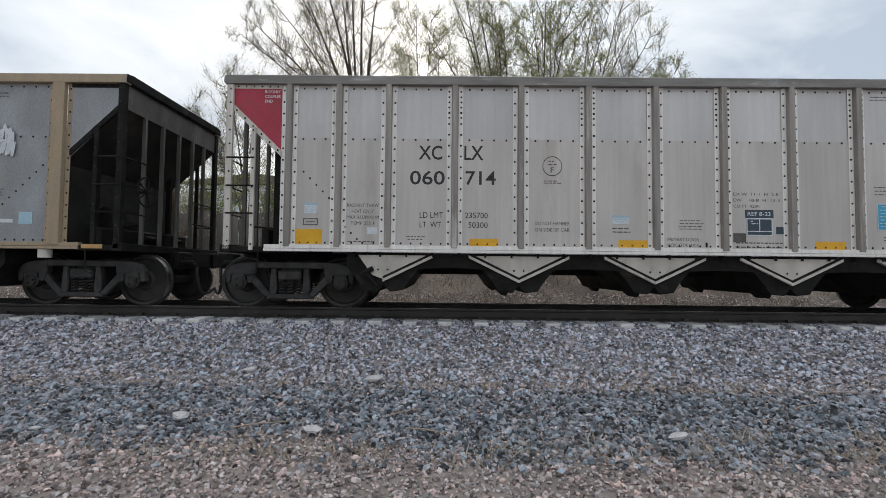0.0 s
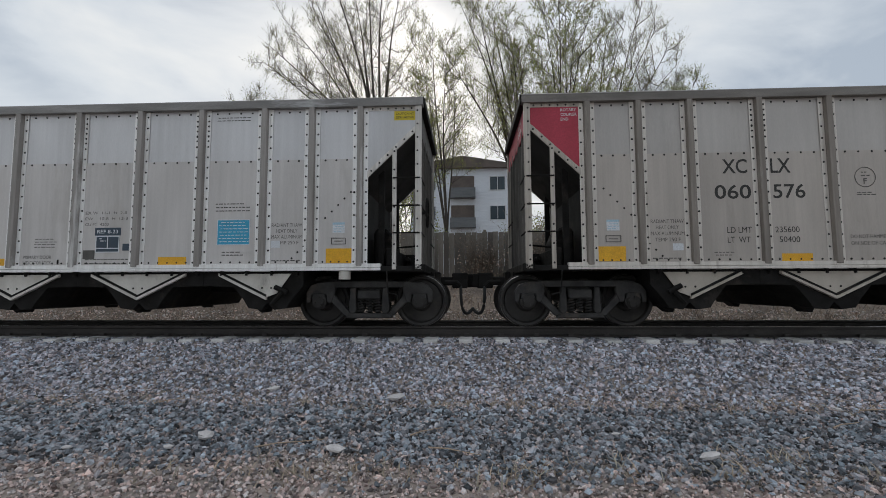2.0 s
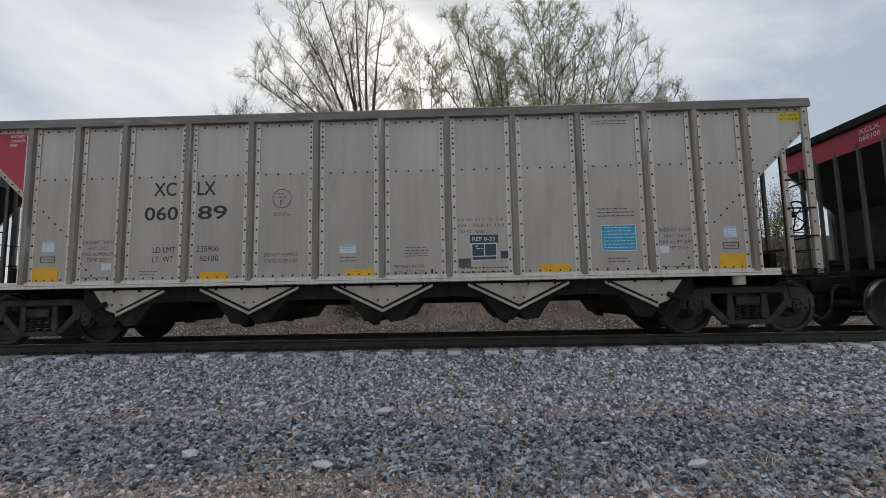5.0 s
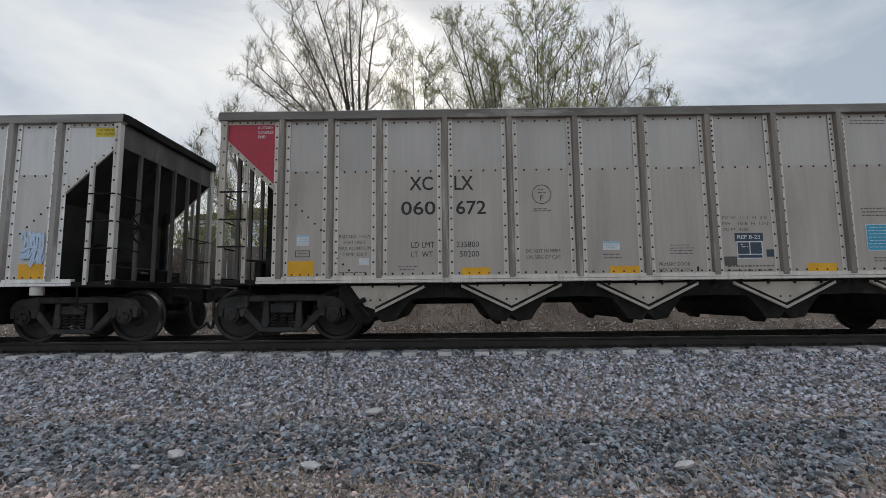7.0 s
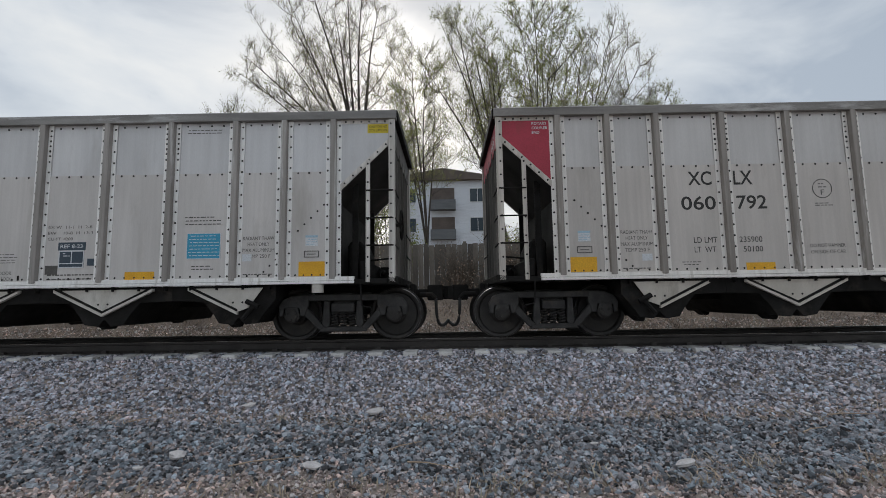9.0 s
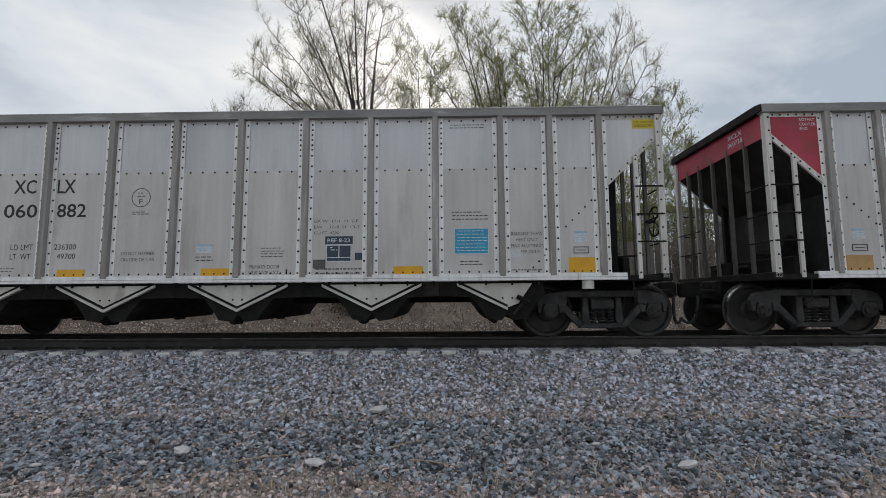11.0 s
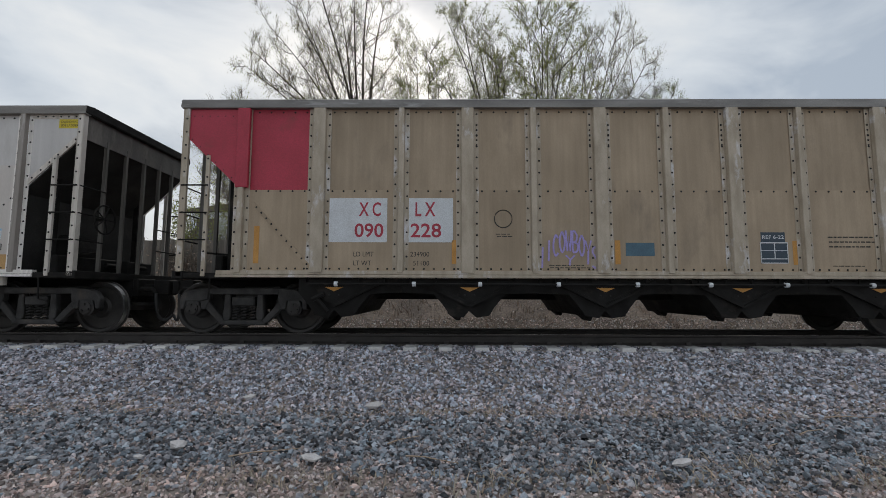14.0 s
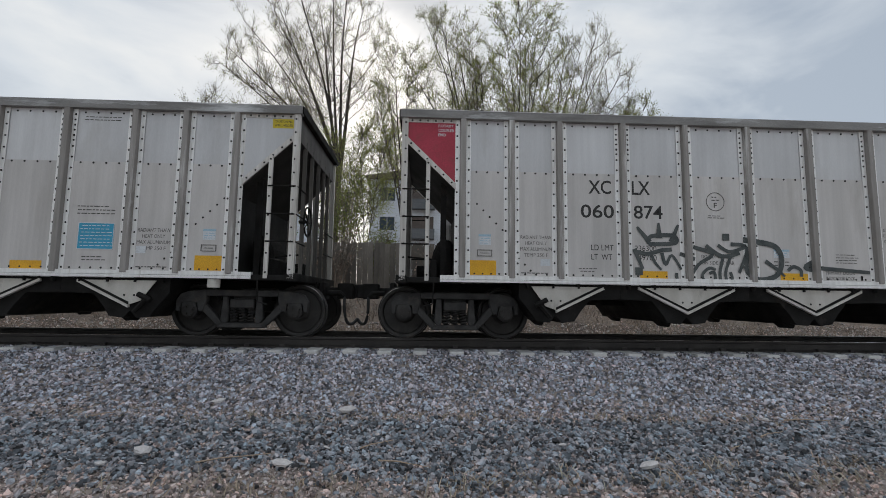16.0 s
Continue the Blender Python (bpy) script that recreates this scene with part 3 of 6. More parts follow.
def build_ballast():
    rng = np.random.default_rng(11)
    # the bank: crushed stone of about 4 cm
    k = 110000
    x = rng.uniform(-12.5, 13.0, k)
    y = rng.uniform(4.0, 8.95, k)
    keep = np.abs(x) < 1.6 + y * 1.13
    x, y, k = x[keep], y[keep], int(keep.sum())
    fade = np.clip((y - 4.2 + 0.22 * np.sin(x * 0.9) + 0.15 * np.sin(x * 2.3 + 1)) / 0.7, 0.06, 1)
    # a worn strip along the toe of the bank shows more dirt
    fade *= 1 - 0.55 * np.exp(-((y - 6.25 - 0.08 * np.sin(x * 1.3)) / 0.16) ** 2)
    keep = rng.uniform(0, 1, k) < fade
    x, y = x[keep], y[keep]
    z = np.array([ground_height(a, c) for a, c in zip(x, y)]) - np.where((y > 8.10) & (y < 8.44), 0.05, 0.0)
    s = (0.0135 + 0.022 * rng.uniform(0, 1, len(x)) ** 1.3) * np.where(y < 6.1, 1.05, 1.0)
    places = np.stack([x, y, z + rng.uniform(-0.018, 0.018, len(x))], 1)
    toe = y + 0.1 * np.sin(x * 1.7) + rng.normal(0, 0.12, len(x)) < 6.15
    scatter("ballast", places[~toe], s[~toe], M["stone"], "grey crushed stone ballast bank beside the rails", seed=5)
    scatter("toe_stones", places[toe], s[toe], M["stone_blue"], "darker blue-grey crushed stone at the foot of the bank", seed=9)
    # fine gravel and pebbles over the verge
    k = 60000
    x = rng.uniform(-7.0, 7.6, k)
    y = 2.4 + 4.3 * rng.uniform(0, 1, k)
    z = np.array([ground_height(a, c) for a, c in zip(x, y)])
    s = rng.uniform(0.007, 0.025, k) * rng.uniform(0.6, 1.2, k)
    scatter("verge_gravel", np.stack([x, y, z - 0.008], 1), s, M["pebble"], "tan and grey pebbles strewn over the dirt verge", seed=6)
    k = 13000
    x = rng.uniform(-15, 16, k)
    y = np.where(rng.uniform(0, 1, k) < 0.75, rng.uniform(13.7, 14.75, k), rng.uniform(11.6, 16.4, k))
    z = np.array([ground_height(a, c) for a, c in zip(x, y)])
    scatter("bank_gravel", np.stack([x, y, z], 1), rng.uniform(0.012, 0.05, k) * rng.uniform(0.5, 1.0, k), M["bank_stone"], "pale tan stones strewn along the foot of the bank", seed=12)
    k = 7200
    x = rng.uniform(-15, 16, k)
    y = rng.uniform(10.0, 12.0, k)
    z = np.array([ground_height(a, c) for a, c in zip(x, y)])
    scatter("far_ballast", np.stack([x, y, z], 1), rng.uniform(0.02, 0.04, k), M["stone"], "grey crushed stone on the far side of the track", seed=8)


def build_rocks():
    spots = [(-0.79, 6.36, 0.107), (-2.45, 6.55, 0.081), (-2.5, 5.04, 0.1), (2.23, 4.66, 0.099), (-2.69, 4.74, 0.052), (-1.1, 4.71, 0.087), (0.49, 6.67, 0.037), (-0.79, 5.19, 0.034), (4.35, 6.04, 0.053), (3.94, 7.74, 0.07), (-3.64, 4.69, 0.041), (1.02, 6.03, 0.04), (1.6, 5.24, 0.04)]
    rng = random.Random(4)
    for x, y, r in spots:
        r *= 1.15
        b = Build()
        n = 6
        rings = []
        for zz, sc in ((-0.35, 0.8), (0.05, 1.0), (0.34, 0.72)):
            rings += [(r * sc * rng.uniform(0.75, 1.1) * math.cos(2 * math.pi * j / n), 0.62 * r * sc * rng.uniform(0.75, 1.1) * math.sin(2 * math.pi * j / n),
                       r * 0.6 * (zz + rng.uniform(-0.12, 0.12))) for j in range(n)]
        fs = [(i * n + j, i * n + (j + 1) % n, (i + 1) * n + (j + 1) % n, (i + 1) * n + j) for i in range(2) for j in range(n)]
        b.add(rings, fs + [tuple(range(n - 1, -1, -1)), tuple(range(2 * n, 3 * n))])
        ob = tagged(new("rock", mesh_of("rock", b, M["pale"])), "pale angular rock lying on the grey ballast", "rock", "pale rocks by the track")
        ob.matrix_world = pose(x, y, ground_height(x, y) + 0.038 + 0.25 * r, rng.uniform(-12, 12), rng.uniform(-12, 12), rng.uniform(-25, 25))


def build_boulders():
    """Weathered lumps on the bank behind the track."""
    rng = random.Random(14)
    for x, y, w, h, label in ((-6.0, 15.3, 0.85, 0.50, "pale weathered boulder on the dry bank"), (8.1, 15.0, 0.30, 0.62, "upright pale stump on the dry bank"), (4.6, 15.4, 0.7, 0.36, "low pale boulder on the dry bank")):
        b, n = Build(), 9
        rings = []
        for zz, sc in ((-0.2, 0.95), (0.25, 1.0), (0.7, 0.82), (0.95, 0.45)):
            rings += [(0.5 * w * sc * rng.uniform(0.85, 1.1) * math.cos(2 * math.pi * j / n), 0.4 * w * sc * rng.uniform(0.85, 1.1) * math.sin(2 * math.pi * j / n), h * (zz + rng.uniform(-0.05, 0.05))) for j in range(n)]
        b.add(rings, [(i * n + j, i * n + (j + 1) % n, (i + 1) * n + (j + 1) % n, (i + 1) * n + j) for i in range(3) for j in range(n)] + [tuple(range(n - 1, -1, -1)), tuple(range(3 * n, 4 * n))])
        ob = tagged(new("boulder", mesh_of("boulder", b, M["bank_stone"], 0.01)), label, "boulder")
        ob.matrix_world = pose(x, y, ground_height(x, y) - 0.02, 0, 0, rng.uniform(0, 90))


def build_track():
    track = thing("railway_track", "dark steel rails on pale concrete ties", "track", kind="structure")
    for side in (-1, 1):
        prof = [(-0.07, -0.02), (0.07, -0.02), (0.07, -0.005), (0.012, 0.02), (0.012, 0.115), (0.036, 0.127), (0.036, 0.155), (0.028, RAIL_Z), (-0.028, RAIL_Z),
                (-0.036, 0.155), (-0.036, 0.127), (-0.012, 0.115), (-0.012, 0.02), (-0.07, -0.005)]
        yy = TRACK_Y + side * 0.7525
        part("rail", Build().prism_x([(yy + p, q) for p, q in prof], -260, 260), M["rail"], track, "dark rusty steel rail")
        part("running_face", Build().box(-260, 260, yy - 0.026, yy + 0.026, RAIL_Z, RAIL_Z + 0.0015), M["railhead"], track, "wheel-polished rail top")
    b = Build()
    b.prism_x([(-1.295, -0.2), (1.295, -0.2), (1.295, -0.035), (1.275, -0.018), (-1.275, -0.018), (-1.295, -0.035)], -0.115, 0.115)
    me = mesh_of("tie", b, M["tie"], 0.006)
    rng = random.Random(2)
    for i in range(-34, 36):
        ob = part("tie", me, None, track)
        ob.matrix_basis = pose(0.12 + 0.6137 * i + rng.uniform(-0.012, 0.012), TRACK_Y + rng.uniform(-0.025, 0.02), rng.uniform(-0.008, 0.006), 0, 0, rng.uniform(-0.6, 0.6))
    b = Build()
    for i in range(-34, 36):
        for s in (-0.7525,):
            x = 0.12 + 0.6137 * i
            for e in (-1, 1):
                b.box(x - 0.045, x + 0.045, TRACK_Y + s + e * 0.075 - 0.03, TRACK_Y + s + e * 0.075 + 0.03, -0.018, 0.035)
    part("rail_clip", b, M["rail"], track, "dark steel rail clips on the ties")["kind"] = "stuff"


build_ground()
build_ballast()
build_rocks()
build_boulders()
build_track()

# ---- the coal cars ----
LENGTH, TOP, PITCH = 14.508, 3.944, 16.032
TRUE_LENGTH = 14.377    # the drawing's lengths are set to this at the end
STAKES = [1.09, 1.935, 2.772, 3.89, 5.0, 6.125, 7.254, 8.383, 9.508, 10.618, 11.736, 12.573, 13.418]
SHEET_Y, SEAM, FLOOR = -1.535, 2.894, 1.075
WHEEL_R = 0.457


def rivet_row(b, x, z0, z1, y, step=0.19):
    n = max(2, int(round((z1 - z0) / step)))
    for i in range(n + 1):
        b.dot(x, y, z0 + (z1 - z0) * i / n)


def rivet_line(b, x0, x1, z, y, step=0.18):
    n = max(2, int(round((x1 - x0) / step)))
    for i in range(n):
        b.dot(x0 + (x1 - x0) * (i + 0.5) / n, y, z)


def build_truck(car, cx):
    """A three-piece truck: bolster, two side frames, spring nests and two wheelsets. Returns its wheelsets."""
    zc = WHEEL_R
    bol = Build().box(cx - 0.2, cx + 0.2, -1.0, 1.0, 0.42, 0.72).box(cx - 0.35, cx + 0.35, -0.3, 0.3, 0.72, 0.86)
    truck = part("truck", bol, M["truck"], car, "sooty cast-steel truck", 0.015)
    for s in (-1, 1):
        y0, y1 = s * 1.07 - 0.055, s * 1.07 + 0.055
        b = Build()
        b.prism([(cx - 0.62, 0.70), (cx + 0.62, 0.70), (cx + 0.70, 0.76), (cx + 0.62, 0.815), (cx - 0.62, 0.815), (cx - 0.70, 0.76)], y0, y1)
        for e in (-1, 1):
            hood = [(0.60, 0.62), (0.66, 0.44), (0.74, 0.44), (0.76, 0.58), (1.02, 0.58), (1.04, 0.44), (1.11, 0.44), (1.12, 0.62), (1.04, 0.74), (0.90, 0.79), (0.60, 0.815)]
            pts = [(cx + e * px, pz) for px, pz in hood]
            b.prism(pts if e < 0 else pts[::-1], y0 - 0.012, y1 + 0.012)
            diag = [(0.70, 0.66), (0.62, 0.58), (0.28, 0.20), (0.42, 0.20), (0.74, 0.52)]
            pts = [(cx + e * px, pz) for px, pz in diag]
            b.prism(pts if e < 0 else pts[::-1], y0 + 0.004, y1 - 0.004)
            col = [(0.24, 0.70), (0.22, 0.30), (0.28, 0.20), (0.36, 0.30), (0.33, 0.70)]
            pts = [(cx + e * px, pz) for px, pz in col]
            b.prism(pts if e < 0 else pts[::-1], y0 - 0.008, y1 + 0.008)
        b.prism([(cx - 0.42, 0.17), (cx + 0.42, 0.17), (cx + 0.34, 0.255), (cx - 0.34, 0.255)], y0 - 0.03, y1 + 0.03)
        part("side_frame", b, M["truck"], truck, "cast-steel side frame with round-cornered openings", 0.014)
        b = Build()
        for sx in (-0.15, 0.0, 0.15):
            pts = [(cx + sx + 0.055 * math.cos(a * 0.9), s * 1.07 + 0.055 * math.sin(a * 0.9), 0.255 + 0.24 * a / 34) for a in range(35)]
            b.tube(pts, 0.014, 4)
        part("spring_nest", b, M["truck"], truck, "coil springs")
        part("bolster_end", Build().box(cx - 0.2, cx + 0.2, s * 1.07 - 0.09, s * 1.07 + 0.09, 0.5, 0.66), M["truck"], truck, "", 0.02)
        for e in (-1, 1):
            b = Build().prism([(cx + e * 0.89 - 0.13, 0.50), (cx + e * 0.89 + 0.13, 0.50), (cx + e * 0.89 + 0.10, 0.60), (cx + e * 0.89 - 0.10, 0.60)], s * 1.07 - 0.08, s * 1.07 + 0.08)
            part("bearing_adapter", b, M["truck"], truck, "", 0.01)
    part("brake_beam", Build().box(cx - 0.42, cx - 0.34, -0.7, 0.7, 0.3, 0.38).box(cx + 0.34, cx + 0.42, -0.7, 0.7, 0.3, 0.38), M["truck"], truck)
    sets = []
    for e in (-1, 1):
        b = Build()
        b.lathe([(0.082, -1.0), (0.082, 1.0)], (0, 0, 0), 12)
        for s in (-1, 1):
            out = [(0.10, 0.055), (0.15, 0.05), (0.19, 0.012), (0.37, 0.004), (0.395, 0.05), (0.435, 0.062), (0.452, 0.058), (WHEEL_R, 0.035), (0.462, -0.03),
                   (0.487, -0.045), (0.487, -0.062), (0.47, -0.075), (0.40, -0.07), (0.37, -0.03), (0.20, -0.02), (0.10, -0.06)]
            b.lathe([(r, s * (0.755 + q)) for r, q in out], (0, 0, 0), 40)
            b.lathe([(0.125, s * 0.98), (0.135, s * 1.0), (0.135, s * 1.12), (0.10, s * 1.135), (0.10, s * 1.16), (0.04, s * 1.165)], (0, 0, 0), 16)
            for a in range(3):
                b.tube([(0.065 * math.cos(2.094 * a), s * 1.15, 0.065 * math.sin(2.094 * a)), (0.065 * math.cos(2.094 * a), s * 1.19, 0.065 * math.sin(2.094 * a))], 0.02, 6)
        ws = part("wheelset", b, M["wheel"], truck, "dark steel wheels with a worn bright rim", smooth=False)
        me = ws.data
        me.materials.append(M["tread"])
        for p in me.polygons:
            r = math.hypot(p.center.x, p.center.z)
            if 0.445 < r < 0.468 and 0.75 < abs(p.center.y) < 0.825:
                p.material_index = 1
        ws.matrix_basis = pose(cx + e * 0.889, 0, zc)
        sets.append(ws)
    return sets


def build_coupler(car, s):
    """The draft gear, coupler head and hanging air hose at one end; s is -1 at the rotary end and 1 at the other."""
    def X(d):
        return -d if s < 0 else TRUE_LENGTH + d
    def bx(b, d0, d1, *r):
        a, c = sorted((X(d0), X(d1)))
        b.box(a, c, *r)
    b = Build()
    bx(b, -0.5, 0.45, -0.07, 0.07, 0.74, 0.90)
    bx(b, 0.43, 0.74, -0.15, 0.15, 0.68, 0.98)
    bx(b, 0.70, 0.84, -0.17 if s < 0 else 0.02, -0.02 if s < 0 else 0.17, 0.70, 0.96)
    bx(b, 0.1, 0.2, -0.28, 0.28, 0.66, 1.0)
    part("coupler", b, M["under"], car, "black cast-steel coupler", 0.02)
    ys = -0.33
    pts = [(X(0.60 + 0.235 * (1 - math.cos(t * 1.75)) / 1.18), ys + (0.25 if s < 0 else 0.21) * t, 0.72 - 0.52 * math.sin(2.2 * t ** 0.75)) for t in [i / 16 for i in range(17)]]
    part("angle_cock", Build().tube([(X(0.3), ys, 0.80), (X(0.52), ys, 0.80), (X(0.60), ys, 0.72)], 0.04, 8), M["under"], car, "cast air valve at the hose's head")
    part("air_hose", Build().tube(pts, 0.03, 6), M["hose"], car, "black rubber air hose", smooth=True)


def end_cage(car, s, red, post="post", sheet="upper"):
    """The open end: top end panel, corner posts, ladder, end posts, slope sheet, platform and brake gear."""
    def X(d):
        return d if s < 0 else LENGTH - d
    def bx(b, d0, d1, *r):
        a, c = sorted((X(d0), X(d1)))
        return b.box(a, c, *r)
    def pr(b, poly, y0, y1):
        pts = [(X(d), z) for d, z in poly]
        return b.prism(pts if s < 0 else pts[::-1], y0, y1)
    part("end_panel", bx(Build(), 0.07, 0.09, -1.5, 1.5, 3.38, 3.86), M["red"] if red else M["end_post"], car, "red painted end panel" if red else "metal end panel darkened like the backlit end posts")
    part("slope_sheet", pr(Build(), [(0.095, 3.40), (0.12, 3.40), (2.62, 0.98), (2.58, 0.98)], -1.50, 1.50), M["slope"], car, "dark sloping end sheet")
    for side in (-1, 1):
        y0, y1 = (-1.60, -1.535) if side < 0 else (1.535, 1.60)
        part("corner_post", bx(Build(), 0.05, 0.14, y0, y1, 1.0, TOP - 0.16), M[post], car, "riveted corner post", 0.006)
        part("corner_angle", bx(Build(), 0.035, 0.05, *sorted((side * 1.60, side * 1.50)), 1.0, TOP - 0.16), M[post], car, "")
        part("ladder_post", bx(Build(), 0.46, 0.53, *((-1.595, -1.545) if side < 0 else (1.545, 1.595)), 1.0, 3.06), M[post], car, "riveted ladder post", 0.005)
        for z in (1.61, 2.07, 2.54):
            part("rung", Build().tube([(X(0.06), side * 1.605, z), (X(0.52), side * 1.605, z)], 0.014), M["under"], car, "thin black ladder rung")
        # triangular sheet with its riveted edge
        tri = Build()
        yy = (-1.545, -1.53) if side < 0 else (1.53, 1.545)
        pr(tri, [(0.14, 3.44), (0.96, 2.66), (0.96, 3.74), (0.14, 3.74)], *yy)
        part("end_triangle", tri, M["red"] if red else M[sheet], car, "red triangular end sheet" if red else "grey triangular end sheet")
        edge = Build()
        yy = (-1.556, -1.53) if side < 0 else (1.53, 1.556)
        pr(edge, [(0.12, 3.36), (0.97, 2.555), (0.97, 2.665), (0.12, 3.47)], *yy)
        part("end_flange", edge, M[post], car, "riveted sloping flange")
        top = Build()
        bx(top, 0.12, 0.97, *yy, 3.72, 3.79)
        part("top_flange", top, M[post], car, "")
    rv = Build()
    for i in range(6):
        t = (i + 0.5) / 6
        rv.dot(X(0.12 + 0.85 * t), -1.557, 3.415 - 0.805 * t)
    rivet_line(rv, *sorted((X(0.14), X(0.95))), 3.755, -1.557, 0.14)
    rivet_row(rv, X(0.10), 1.15, 3.7, -1.601, 0.24)
    rivet_row(rv, X(0.495), 1.1, 3.0, -1.596, 0.3)
    part("end_rivets", rv, M["rivet"], car)["kind"] = "stuff"
    for y in (-0.95, -0.42, 0.12, 0.62, 1.08):
        part("end_post", bx(Build(), 0.06, 0.13, y - 0.026, y + 0.026, 1.0, 3.5), M["end_post"], car, "vertical end post darkened as if backlit", 0.006)
    for y0, y1, z in ((-1.58, -0.95, 2.54), (-1.58, -0.95, 2.07), (-1.58, -0.95, 1.61), (0.62, 1.58, 1.61), (0.62, 1.58, 2.07)):
        part("end_rung", Build().tube([(X(0.04), y0, z), (X(0.04), y1, z)], 0.013), M["under"], car, "thin black rung")
    # added dark sheet: stands in for deep shade under the slope
    part("bulkhead", bx(Build(), 1.08, 1.11, -1.49, 1.49, 0.98, 2.42), M["slope"], car, "dark sheet added for the shaded space under the slope")
    part("end_sill", bx(bx(Build(), -0.02, 0.16, -1.6, 1.6, 0.96, 1.09), 0.16, 0.95, -1.58, 1.58, 0.97, 1.06), M["under"], car, "dark end platform", 0.01)
    for d, y in ((0.78, -1.18), (0.86, 1.1)):
        part("end_column", bx(Build(), d - 0.05, d + 0.05, y - 0.04, y + 0.04, 1.05, 2.75), M["under"], car)
    b = Build()
    pr(b, [(0.60, 1.06), (0.98, 1.06), (0.98, 1.72), (0.86, 1.80), (0.70, 1.74), (0.60, 1.52)], -0.9, -0.15)
    part("brake_reservoir", b, M["under"], car, "dark brake reservoir on the platform", 0.04)
    # added beam that blocks light seen through the cage, keeping its inside dark
    part("cross_beam", bx(Build(), 0.56, 0.68, -1.3, 1.3, 1.06, 1.38), M["under"], car, "", 0.02)
    b = Build()
    b.box(*sorted((X(0.3), X(0.52))), 0.1, 0.42, 1.06, 1.36)
    b.tube([(X(0.45), -0.3, 1.25), (X(0.45), 0.9, 1.25)], 0.05)
    b.tube([(X(0.15), -0.9, 1.45), (X(0.9), -0.7, 1.4)], 0.02)
    part("brake_valve", b, M["under"], car, "dark brake valve and pipes", 0.01)
    part("stirrup", Build().tube([(X(0.62), -1.57, 0.98), (X(0.60), -1.57, 0.62), (X(0.44), -1.57, 0.58)], 0.014), M["under"], car, "bent sill step")
    if s > 0:
        w = Build()
        c = Vector((X(-0.02), -1.02, 2.03))
        w.tube([c + Vector((0.0, 0.26 * math.cos(a * math.pi / 10), 0.26 * math.sin(a * math.pi / 10))) for a in range(21)], 0.016, 6)
        for a in range(5):
            w.tube([c, c + Vector((0, 0.26 * math.cos(a * 1.2566), 0.26 * math.sin(a * 1.2566)))], 0.011, 5)
        w.tube([c, (X(0.13), -1.02, 2.03)], 0.03)
        part("brake_wheel", w, M["under"], car, "black spoked hand-brake wheel")
        g = Build().lathe([(0.10, -0.0), (0.10, 0.14)], (0, 0, 0), 16)
        g.v = [(LENGTH - 1.35 + vx, -1.50 + vz, 0.84 + vy) for vx, vy, vz in g.v]
        part("sill_canister", g, M["door"], car, "pale grey canister under the sill")


